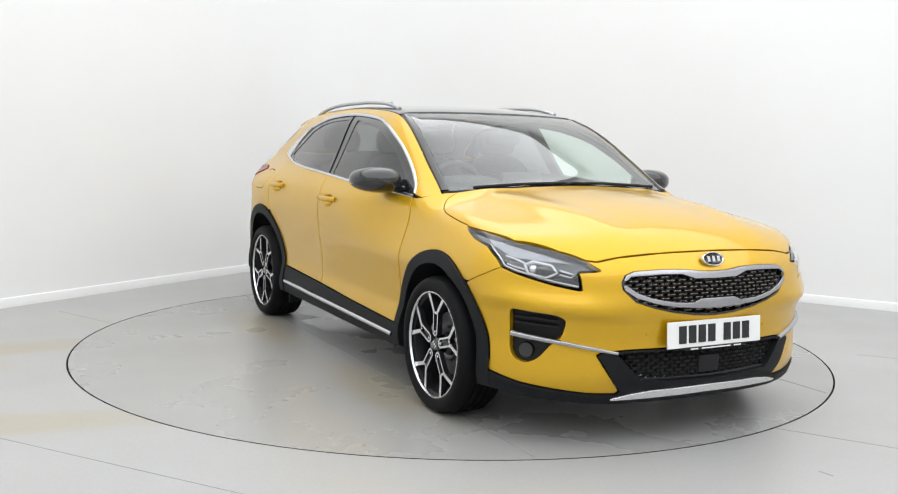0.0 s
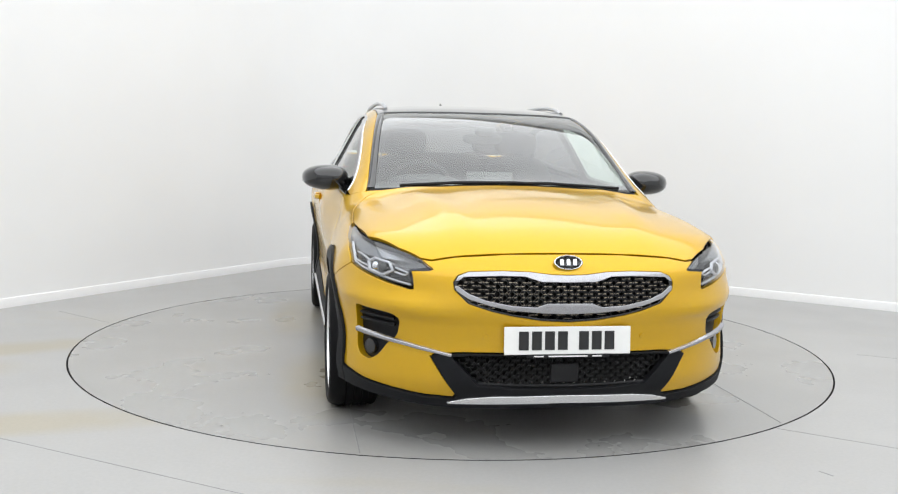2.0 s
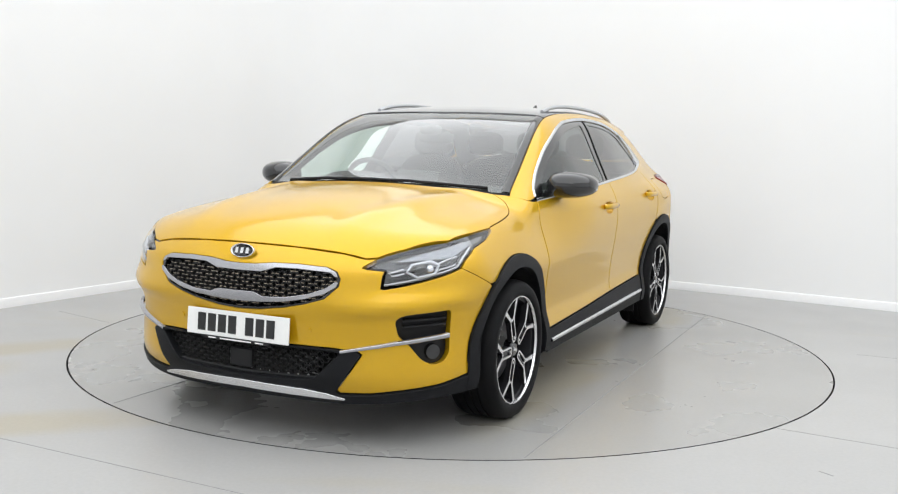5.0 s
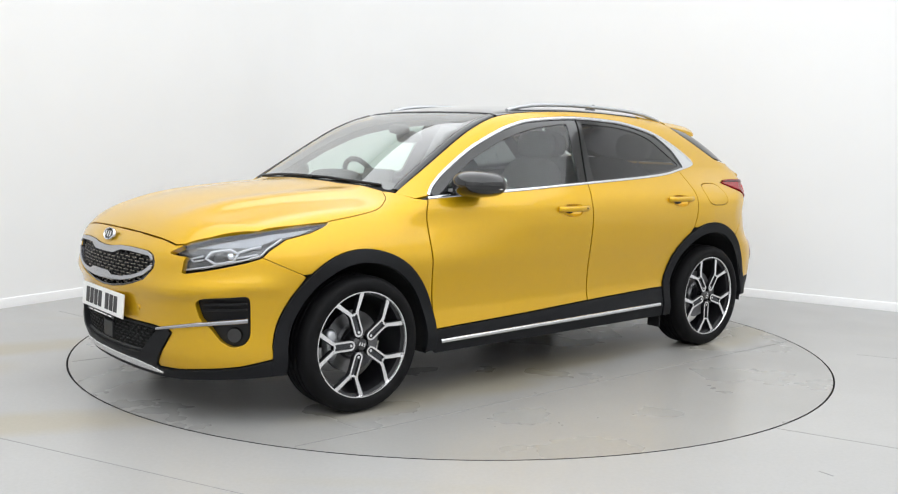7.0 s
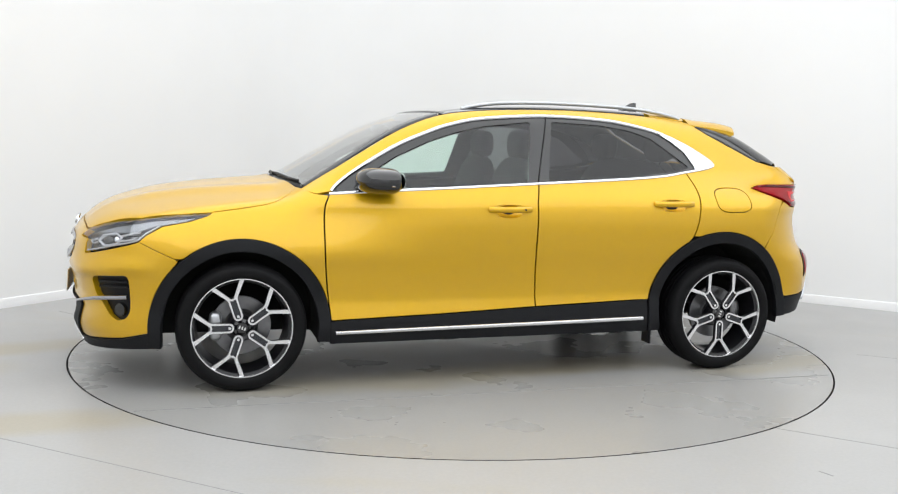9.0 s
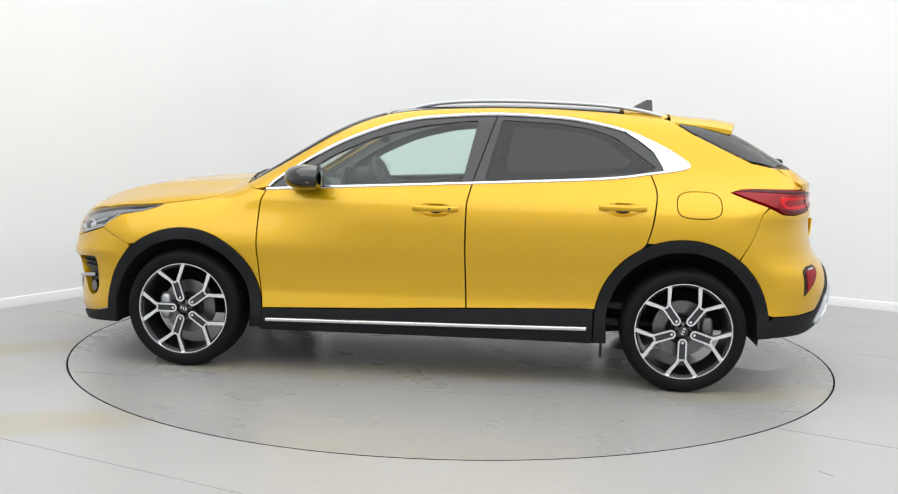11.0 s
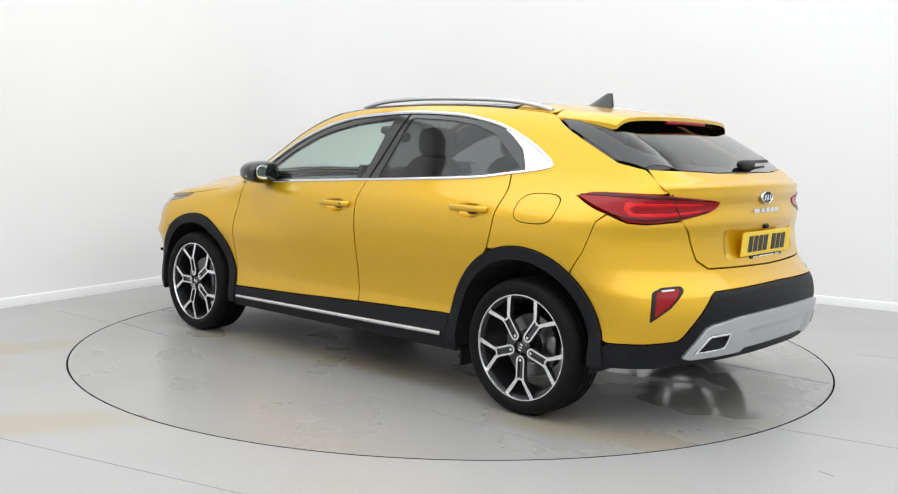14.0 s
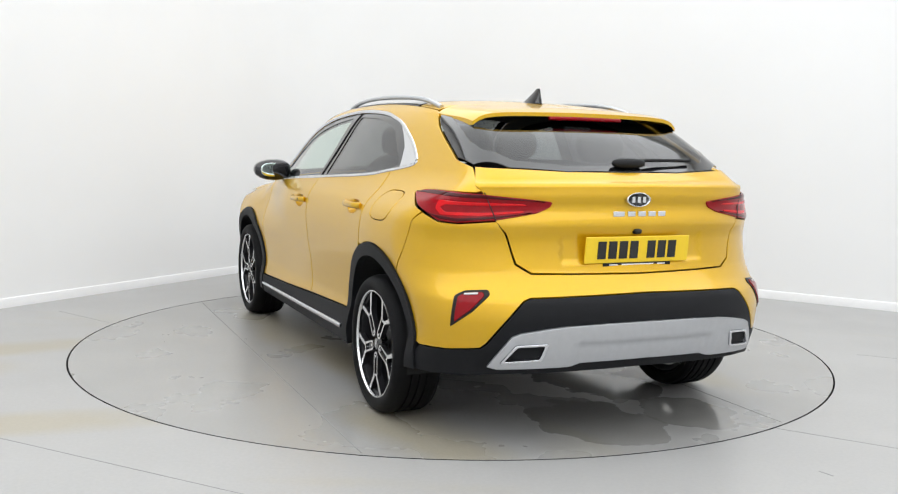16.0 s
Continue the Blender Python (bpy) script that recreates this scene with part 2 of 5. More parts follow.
# ---- mesh helpers ----
def mesh_ob(name, verts, faces, mats, slots=None, vnormals=None, smooth=True):
    me = bpy.data.meshes.new(name)
    me.from_pydata([tuple(v) for v in verts], [], [tuple(f) for f in faces])
    for m in mats:
        me.materials.append(m)
    if slots is not None:
        me.polygons.foreach_set("material_index", slots)
    me.polygons.foreach_set("use_smooth", [smooth] * len(faces))
    me.update()
    if vnormals is not None:
        me.normals_split_custom_set_from_vertices([tuple(n) for n in vnormals])
    return new(name, me)


def under(ob, parent, label=""):
    ob.parent = parent
    return tagged(ob, label) if label else ob


def part(name, bm, material, parent, label="", smooth=None):
    """One bmesh as one mesh object under a thing or a part. smooth: edges sharper than this many degrees stay hard."""
    me = bpy.data.meshes.new(name)
    bmesh.ops.recalc_face_normals(bm, faces=bm.faces[:])
    if smooth:
        for f in bm.faces:
            f.smooth = True
        for e in bm.edges:
            e.smooth = len(e.link_faces) == 2 and e.calc_face_angle(0) < radians(smooth)
    bm.to_mesh(me)
    bm.free()
    for m in (material if isinstance(material, (list, tuple)) else [material]):
        me.materials.append(m)
    return under(new(name, me), parent, label)


def box(bm, c, s, turn=None, bevel=0.0):
    m = Matrix.Translation(c) @ (turn or Matrix()) @ Matrix.Diagonal((*s, 1))
    made = bmesh.ops.create_cube(bm, size=1, matrix=m)["verts"]
    if bevel:
        edges = list({e for v in made for e in v.link_edges})
        bmesh.ops.bevel(bm, geom=edges, offset=bevel, segments=3, affect="EDGES", profile=0.5)


def blob(bm, c, r, power=2.6, nu=28, nv=16, turn=None):
    """A rounded box-like solid (superellipsoid)."""
    def s(v, p):
        return math.copysign(abs(v) ** (2 / p), v)
    m = Matrix.Translation(c) @ (turn or Matrix())
    rings = []
    for j in range(1, nv):
        a = -math.pi / 2 + math.pi * j / nv
        rings.append([bm.verts.new(m @ Vector((r[0] * s(math.cos(a), power) * s(math.cos(b), power),
                                               r[1] * s(math.cos(a), power) * s(math.sin(b), power), r[2] * s(math.sin(a), power))))
                      for b in [2 * math.pi * i / nu for i in range(nu)]])
    lo, hi = bm.verts.new(m @ Vector((0, 0, -r[2]))), bm.verts.new(m @ Vector((0, 0, r[2])))
    for j in range(nv - 2):
        for i in range(nu):
            k = (i + 1) % nu
            bm.faces.new((rings[j][i], rings[j][k], rings[j + 1][k], rings[j + 1][i]))
    for i in range(nu):
        k = (i + 1) % nu
        bm.faces.new((lo, rings[0][k], rings[0][i]))
        bm.faces.new((hi, rings[-1][i], rings[-1][k]))


def tube(bm, path, rx, ry=None, sides=10, up=(0, 0, 1), caps=True):
    """A bar of oval section along a path."""
    path = [Vector(p) for p in path]
    ry = ry or rx
    rings = []
    for i, p in enumerate(path):
        d = (path[min(i + 1, len(path) - 1)] - path[max(i - 1, 0)]).normalized()
        side = d.cross(Vector(up)).normalized()
        top = side.cross(d)
        rings.append([bm.verts.new(p + side * rx * math.cos(a) + top * ry * math.sin(a)) for a in [2 * math.pi * k / sides for k in range(sides)]])
    for a, b in zip(rings, rings[1:]):
        for k in range(sides):
            j = (k + 1) % sides
            bm.faces.new((a[k], a[j], b[j], b[k]))
    if caps:
        bm.faces.new(rings[0])
        bm.faces.new(rings[-1])


def lathe(bm, profile, sides=64, close=False):
    """Turns a profile of (radius, y) round the y axis."""
    rings = [[bm.verts.new((r * math.cos(a), y, r * math.sin(a))) for a in [2 * math.pi * k / sides for k in range(sides)]] for r, y in profile]
    pairs = list(zip(rings, rings[1:])) + ([(rings[-1], rings[0])] if close else [])
    for a, b in pairs:
        for k in range(sides):
            j = (k + 1) % sides
            bm.faces.new((a[k], b[k], b[j], a[j]))
    return rings


def prism(bm, outline, y0, y1, hole=None, side_slot=0):
    """A plate in the x-z plane between y0 and y1, with a hole of as many corners if given. The rim takes side_slot."""
    a = [bm.verts.new((x, y0, z)) for x, z in outline]
    b = [bm.verts.new((x, y1, z)) for x, z in outline]
    n = len(a)
    rims = [(a, b)]
    if hole:
        c = [bm.verts.new((x, y0, z)) for x, z in hole]
        d = [bm.verts.new((x, y1, z)) for x, z in hole]
        rims.append((c, d))
        for i in range(n):
            j = (i + 1) % n
            bm.faces.new((a[i], a[j], c[j], c[i]))
            bm.faces.new((b[i], b[j], d[j], d[i]))
    else:
        bm.faces.new(a)
        bm.faces.new(b)
    for p, q in rims:
        for i in range(n):
            j = (i + 1) % n
            bm.faces.new((p[i], p[j], q[j], q[i])).material_index = side_slot


def inside(poly, pts):
    poly, pts = np.asarray(poly), np.asarray(pts)
    x, y, hit = pts[:, 0], pts[:, 1], np.zeros(len(pts), bool)
    j = len(poly) - 1
    for i in range(len(poly)):
        (xi, yi), (xj, yj) = poly[i], poly[j]
        if yi != yj:
            hit ^= ((yi > y) != (yj > y)) & (x < (xj - xi) * (y - yi) / (yj - yi) + xi)
        j = i
    return hit


def fine(poly, step, closed=True):
    """The polyline with points at most step apart."""
    out, n = [], len(poly)
    for i in range(n if closed else n - 1):
        a, b = np.array(poly[i]), np.array(poly[(i + 1) % n])
        k = max(1, math.ceil(np.linalg.norm(b - a) / step))
        out += [a + (b - a) * q / k for q in range(k)]
    if not closed:
        out.append(np.array(poly[-1]))
    return np.array(out)


def rounded(poly, r, closed=True):
    """The polygon with its corners rounded by about r."""
    poly = [np.array(p, float) for p in poly]
    out, n = [], len(poly)
    for i in range(n):
        if not closed and i in (0, n - 1):
            out.append(poly[i])
            continue
        p, a, b = poly[i], poly[i - 1], poly[(i + 1) % n]
        da, db = np.linalg.norm(a - p), np.linalg.norm(b - p)
        ra, rb = min(r, da * 0.45), min(r, db * 0.45)
        s, e = p + (a - p) / da * ra, p + (b - p) / db * rb
        for t in (0, 0.25, 0.5, 0.75, 1):
            out.append((1 - t) ** 2 * s + 2 * t * (1 - t) * p + t * t * e)
    return out


def curved(pts, step=0.02):
    """A smooth line (Catmull-Rom) through the points."""
    P = [np.array(p, float) for p in pts]
    P = [2 * P[0] - P[1]] + P + [2 * P[-1] - P[-2]]
    out = []
    for i in range(1, len(P) - 2):
        n = max(2, math.ceil(np.linalg.norm(P[i + 1] - P[i]) / step))
        for k in range(n):
            t = k / n
            out.append(0.5 * (2 * P[i] + (P[i + 1] - P[i - 1]) * t + (2 * P[i - 1] - 5 * P[i] + 4 * P[i + 1] - P[i + 2]) * t * t
                              + (3 * P[i] - P[i - 1] - 3 * P[i + 1] + P[i + 2]) * t ** 3))
    return out + [P[-2]]


def arc(c, r, a0, a1, n=24):
    return [(c[0] + r * math.cos(radians(a0 + (a1 - a0) * k / n)), c[1] + r * math.sin(radians(a0 + (a1 - a0) * k / n))) for k in range(n + 1)]


ROUND = 0.85   # metres per radian in the front and rear charts


def drape(name, chart, poly, mats, parent, step=0.03, holes=(), out=0.0, thick=0.018, relief=None, both=False, label="", roll=0.0025, gap=0.0002):
    """A panel cut to an outline and laid on the body's skin, with thickness and a rolled edge.
    out: how far it stands proud; relief: more of that, by chart coordinates; both: also its mirror twin on the other side."""
    from mathutils.geometry import delaunay_2d_cdt
    k = np.array([1.0, 1.0]) if chart in ("side", "top") else np.array([ROUND, 1.0])
    loops = [fine(np.array(q, float) * k, step) for q in (poly, *holes)]
    verts, edges = [], []
    for q in loops:
        s = len(verts)
        verts += [Vector(p) for p in q]
        edges += [(s + i, s + (i + 1) % len(q)) for i in range(len(q))]
    ring = np.concatenate(loops)
    lo, hi = ring.min(0), ring.max(0)
    gx, gy = np.meshgrid(np.arange(lo[0] + step / 2, hi[0], step), np.arange(lo[1] + step / 2, hi[1], step))
    gx = gx + (np.arange(gx.shape[0]) % 2)[:, None] * step / 2
    grid = np.stack([gx.ravel(), gy.ravel()], 1)
    grid = grid[inside(loops[0], grid)]
    for h in loops[1:]:
        grid = grid[~inside(h, grid)]
    if len(grid):
        far = np.array([np.min(np.sum((ring - g) ** 2, 1)) for g in grid]) > (0.55 * step) ** 2
        verts += [Vector(p) for p in grid[far]]
    vs, _, fs, *_ = delaunay_2d_cdt(verts, edges, [], 0, 1e-6)
    vs = np.array([tuple(v) for v in vs])
    tri = np.array([f for f in fs if len(f) == 3])
    mid = vs[tri].mean(1)
    keep = inside(loops[0], mid)
    for h in loops[1:]:
        keep &= ~inside(h, mid)
    e1, e2 = vs[tri[:, 1]] - vs[tri[:, 0]], vs[tri[:, 2]] - vs[tri[:, 0]]
    area = e1[:, 0] * e2[:, 1] - e1[:, 1] * e2[:, 0]
    tri = np.where((area < 0)[:, None], tri[:, ::-1], tri)[keep & (np.abs(area) > 0.01 * step * step)]
    used = np.unique(tri)
    remap = -np.ones(len(vs), int)
    remap[used] = np.arange(len(used))
    vs, tri = vs[used], remap[tri]
    uv = vs / k
    p = lift(chart, uv)
    if relief is not None:
        e = 1e-3
        n0 = normals(p)
        def shell(q):
            b = lift(chart, q)
            return b + normals(b) * (out + relief(q))[:, None]
        c0, cu, cv = shell(uv), shell(uv + [e, 0]), shell(uv + [0, e])
        nrm = np.cross(cu - c0, cv - c0)
        nrm /= np.maximum(np.linalg.norm(nrm, axis=1), 1e-12)[:, None]
        nrm *= np.where((nrm * n0).sum(1) < 0, -1, 1)[:, None]
        top, n = c0, nrm
    else:
        n = normals(p)
        top = p + n * out
    g = np.cross(top[tri[:, 1]] - top[tri[:, 0]], top[tri[:, 2]] - top[tri[:, 0]])
    if (g * n[tri[:, 0]]).sum() < 0:
        tri = tri[:, ::-1]
    count = {}
    for f in tri:
        for a, b in ((f[0], f[1]), (f[1], f[2]), (f[2], f[0])):
            count[(a, b)] = 1
    rim = [(a, b) for a, b in count if (b, a) not in count]
    N = len(top)
    V, F, S, NN = list(top), [tuple(f) for f in tri], [0] * len(tri), list(n)
    if thick:
        V += list(top - n * thick)
        NN += list(-n)
        F += [(f[0] + N, f[2] + N, f[1] + N) for f in tri]
        S += [1 if len(mats) > 1 else 0] * len(tri)
        edge = {}
        for a, b in rim:
            d = top[b] - top[a]
            o = np.cross(d, n[a])
            edge.setdefault(a, []).append(o)
            edge.setdefault(b, []).append(o)
        idx = {}
        for a, os in edge.items():
            o = np.sum(os, 0)
            o = o / max(np.linalg.norm(o), 1e-9)
            o = o - n[a] * (o @ n[a])
            o = o / max(np.linalg.norm(o), 1e-9)
            idx[a] = len(V)
            rest = top[a] - o * gap
            V[a] = rest - o * roll
            V += [V[a], rest - n[a] * roll * 0.3 - o * roll * 0.3, rest - n[a] * roll, rest - n[a] * thick]
            NN += [n[a], (n[a] + o) / 1.4142, o, o]
        for a, b in rim:
            for q in range(3):
                F.append((idx[b] + q, idx[a] + q, idx[a] + q + 1, idx[b] + q + 1))
                S.append(0)
    V, NN = np.array(V), np.array(NN)
    made = [under(mesh_ob(name, V, F, mats, S, NN), parent, label)]
    if both:
        made.append(under(mesh_ob(name, V * [1, -1, 1], [f[::-1] for f in F], mats, S, NN * [1, -1, 1]), parent, label))
    return made


def strip(name, chart, line, width, mats, parent, out=0.0, proud=0.006, both=False, label="", closed=False, step=0.025):
    """A narrow moulding of rounded section along a line of the skin. width: one number, or one for each end."""
    line = fine([np.array(q, float) for q in line], step, closed)
    w0, w1 = width if isinstance(width, tuple) else (width, width)
    p = lift(chart, line)
    n = normals(p)
    L = len(p)
    V, F, NN = [], [], []
    for i in range(L):
        a, b = (p[(i - 1) % L], p[(i + 1) % L]) if closed else (p[max(i - 1, 0)], p[min(i + 1, L - 1)])
        d = (b - a) / max(np.linalg.norm(b - a), 1e-9)
        s = np.cross(d, n[i])
        h = (w0 + (w1 - w0) * i / max(L - 1, 1)) / 2
        for q in (-1, -0.92, -0.6, 0, 0.6, 0.92, 1):
            rise = out + (proud * (1 - 0.25 * q * q) if abs(q) < 0.99 else -0.004)
            V.append(p[i] + s * h * q + n[i] * rise)
            v = n[i] + s * (0.5 * q if abs(q) < 0.9 else math.copysign(1.6, q))
            NN.append(v / np.linalg.norm(v))
    for i in range(L if closed else L - 1):
        j = (i + 1) % L
        for q in range(6):
            F.append((i * 7 + q, j * 7 + q, j * 7 + q + 1, i * 7 + q + 1))
    if not closed:
        F += [tuple(range(6, -1, -1)), tuple(range((L - 1) * 7, L * 7))]
    V, NN = np.array(V), np.array(NN)
    f0 = F[0]
    g = np.cross(V[f0[1]] - V[f0[0]], V[f0[2]] - V[f0[0]])
    if g @ NN[f0[0]] < 0:
        F = [f[::-1] for f in F]
    made = [under(mesh_ob(name, V, F, mats, None, NN), parent, label)]
    if both:
        made.append(under(mesh_ob(name, V * [1, -1, 1], [f[::-1] for f in F], mats, None, NN * [1, -1, 1]), parent, label))
    return made


def mirrored(half):
    """A half outline given from the middle to the left edge and back, completed on the other side."""
    return list(half) + [(-u, z) for u, z in reversed(half) if abs(u) > 1e-6]


# ---- the studio ----
def wall(name, line, label):
    """A wall 0.2 m thick from floor to ceiling along a line of points; its room side lies on the line."""
    line = [Vector((*p, 0)) for p in line]
    bm = bmesh.new()
    rows = []
    for k, p in enumerate(line):
        d = (line[min(k + 1, len(line) - 1)] - line[max(k - 1, 0)]).normalized()
        back = Vector((d.y, -d.x, 0))
        back = back if back.dot(p - Vector((1.5, -1.5, 0))) > 0 else -back
        up = Vector((0, 0, CEILING))
        rows.append([bm.verts.new(q) for q in (p, p + back * 0.2, p + back * 0.2 + up, p + up)])
    for a, b in zip(rows, rows[1:]):
        for i in range(4):
            j = (i + 1) % 4
            bm.faces.new((a[i], a[j], b[j], b[i]))
    bm.faces.new(rows[0])
    bm.faces.new(rows[-1])
    return tagged(part(name, bm, WALLPAINT, None, smooth=30), label, "wall", kind="structure")


def skirting(line):
    """A skirting board along the foot of a wall."""
    line = [Vector((*p, 0)) for p in line]
    prof = [(0.001, 0.0), (0.016, 0.0), (0.016, 0.058), (0.012, 0.067), (0.007, 0.070), (0.001, 0.070)]
    bm = bmesh.new()
    rows = []
    for k, p in enumerate(line):
        d = (line[min(k + 1, len(line) - 1)] - line[max(k - 1, 0)]).normalized()
        face = Vector((-d.y, d.x, 0))
        face = face if face.dot(p - Vector((1.5, -1.5, 0))) < 0 else -face
        rows.append([bm.verts.new(p + face * o + Vector((0, 0, z))) for o, z in prof])
    for a, b in zip(rows, rows[1:]):
        for i in range(len(prof)):
            j = (i + 1) % len(prof)
            bm.faces.new((a[i], a[j], b[j], b[i]))
    bm.faces.new(rows[0])
    bm.faces.new(rows[-1])
    ob = part("baseboard", bm, BOARD, None, smooth=30)
    return tagged(ob, "white gloss skirting board along the wall foot", "baseboard", kind="structure")


CORNER = Vector((-1.081, 4.275))
LEFT = Vector((-0.5099, -0.8603))     # along the left wall, towards the camera
RIGHT = Vector((0.8603, -0.5099))     # along the right wall
far_l, far_r = CORNER + LEFT * 12.5, CORNER + RIGHT * 11.5
near = CORNER + LEFT * 12.5 + RIGHT * 11.5
BEND = 1.2     # radius of the rounded corner
centre = CORNER + (LEFT + RIGHT) * BEND
bend = [centre - RIGHT * BEND * math.cos(a) - LEFT * BEND * math.sin(a) for a in [math.pi / 2 * k / 24 for k in range(25)]]
wall("wall_backdrop", [far_l] + bend + [far_r], "plain white studio wall with a rounded corner")
wall("wall_near", [far_r, near], "plain white painted studio wall")
wall("wall_back", [near, far_l], "plain white painted studio wall")
skirting([far_l] + bend + [far_r])

bm = bmesh.new()
quad = [CORNER - LEFT * 0.2 - RIGHT * 0.2, far_l + LEFT * 0.2 - RIGHT * 0.2, near + LEFT * 0.2 + RIGHT * 0.2, far_r + RIGHT * 0.2 - LEFT * 0.2]
v = [bm.verts.new((p.x, p.y, CEILING)) for p in quad] + [bm.verts.new((p.x, p.y, CEILING + 0.15)) for p in quad]
bm.faces.new(v[:4])
bm.faces.new(v[4:])
for i in range(4):
    j = (i + 1) % 4
    bm.faces.new((v[i], v[j], v[j + 4], v[i + 4]))
tagged(part("ceiling", bm, WALLPAINT, None), "plain white painted studio ceiling", "ceiling", kind="structure")

R_HOLE, R_DISC = 2.248, 2.238
bm = bmesh.new()
n = 160
ring = [bm.verts.new((R_HOLE * math.cos(2 * math.pi * k / n), R_HOLE * math.sin(2 * math.pi * k / n), 0)) for k in range(n)]
low = [bm.verts.new((q.co.x, q.co.y, -0.12)) for q in ring]
edge = []
hull = [Vector((p.x, p.y)) for p in quad]
for k in range(n):
    d = Vector((math.cos(2 * math.pi * k / n), math.sin(2 * math.pi * k / n)))
    best = 1e9
    for i in range(4):
        p, q = hull[i], hull[(i + 1) % 4]
        e = q - p
        den = d.x * e.y - d.y * e.x
        if abs(den) > 1e-9:
            s, u = (p.x * e.y - p.y * e.x) / den, (p.x * d.y - p.y * d.x) / den
            if s > 0 and -1e-6 <= u <= 1 + 1e-6:
                best = min(best, s)
    edge.append(bm.verts.new((d.x * best, d.y * best, 0)))
for k in range(n):
    j = (k + 1) % n
    bm.faces.new((ring[k], ring[j], edge[j], edge[k]))
    bm.faces.new((ring[j], ring[k], low[k], low[j])).material_index = 1
bm.faces.new(low).material_index = 1
tagged(part("floor", bm, [FLOORMAT, PIT], None), "pale grey painted concrete studio floor", "floor", kind="structure")


def floor_joint(a, b, w=0.003):
    a, b = Vector((*a, 0)), Vector((*b, 0))
    d = (b - a)
    bm = bmesh.new()
    box(bm, (a + b) / 2 + Vector((0, 0, 0.0002)), (d.length, w, 0.0016), Matrix.Rotation(math.atan2(d.y, d.x), 4, "Z"))
    return tagged(part("floor_joint", bm, SEAMMAT, None), "thin dark joint between floor slabs", "joint", kind="structure")


floor_joint((-3.20, -1.459), (-0.30, -2.863))
floor_joint((1.475, -1.700), (4.9, -3.673))
floor_joint((2.519, -0.092), (2.727, -0.178), 0.002)
floor_joint((-2.754, 0.672), (-2.273, 0.312), 0.002)
floor_joint((1.457, -2.266), (1.492, -2.315), 0.006)


def turntable():
    bm = bmesh.new()
    n = 200
    top = [bm.verts.new((R_DISC * math.cos(2 * math.pi * k / n), R_DISC * math.sin(2 * math.pi * k / n), 0)) for k in range(n)]
    lo = [bm.verts.new((q.co.x, q.co.y, -0.08)) for q in top]
    bm.faces.new(top)
    bm.faces.new(lo)
    for k in range(n):
        j = (k + 1) % n
        bm.faces.new((top[k], top[j], lo[j], lo[k])).material_index = 1
    disc = part("turntable", bm, [DISCMAT, PIT], None)
    tagged(disc, "round grey concrete turntable flush with the floor", "turntable")
    rnd = random.Random(4)
    for y0 in (-0.73, 1.225):
        half = math.sqrt((R_DISC - 0.02) ** 2 - y0 * y0)
        bm = bmesh.new()
        box(bm, (0, y0, 0.0004), (2 * half, 0.005, 0.0016))
        part("seam", bm, SEAMMAT, disc)
    for k in range(16):
        a, r = rnd.uniform(0, 6.28), R_DISC * math.sqrt(rnd.uniform(0.05, 0.94))
        x, y = (r * math.cos(a), r * math.sin(a)) if k else (0.84, 1.575)
        bm = bmesh.new()
        m = 7
        sx, sy = rnd.uniform(0.004, 0.010), rnd.uniform(0.003, 0.006)
        pts = [bm.verts.new((sx * math.cos(6.283 * i / m) * rnd.uniform(0.7, 1.2), sy * math.sin(6.283 * i / m) * rnd.uniform(0.6, 1.3), 0.0015)) for i in range(m)]
        bm.faces.new(pts)
        s = part("scuff", bm, SCUFFMAT, disc)
        s.matrix_basis = pose(x, y, 0, 0, 0, rnd.uniform(0, 180))
    return disc


table = turntable()

# ---- the car ----
car = tagged(new("car"), "glossy yellow metallic crossover hatchback with dark plastic cladding", "car")
PAINT = [YELLOW, TRIM]

ARCH_F, ARCH_R, R_OUT, R_IN = (1.328, 0.308), (-1.310, 0.338), 0.440, 0.378
BELT = [(0.892, 0.966), (0.497, 0.990), (-0.229, 1.030), (-0.885, 1.068), (-1.137, 1.100), (-1.29, 1.124), (-1.345, 1.142)]
ROOFLINE = [(0.892, 0.966), (0.840, 1.021), (0.716, 1.107), (0.527, 1.217), (0.332, 1.300), (0.199, 1.341), (0.030, 1.372), (-0.320, 1.395),
            (-0.656, 1.384), (-0.831, 1.361), (-1.006, 1.320), (-1.181, 1.247), (-1.300, 1.178), (-1.345, 1.142)]
belt, roofline = curved(BELT), curved(ROOFLINE)
EDGE = [(1.02, 0.716), (0.97, 0.704), (0.80, 0.680), (0.60, 0.650), (0.42, 0.621), (0.26, 0.597), (0.0, 0.582), (-0.5, 0.570), (-0.9, 0.566), (-1.23, 0.560)]
edge_uv = curved(EDGE)
edge_side = [(p[0], p[2]) for p in lift("top", edge_uv)]


def between(line, x0, x1):
    """The stretch of a line of points between two x."""
    q = [tuple(p) for p in line if min(x0, x1) < p[0] < max(x0, x1)]
    return q if (q[0][0] - q[-1][0]) * (x0 - x1) >= 0 else q[::-1]


def upon(line, x):
    q = sorted((p[0], p[1]) for p in line)
    return (x, float(np.interp(x, [a for a, _ in q], [b for _, b in q])))


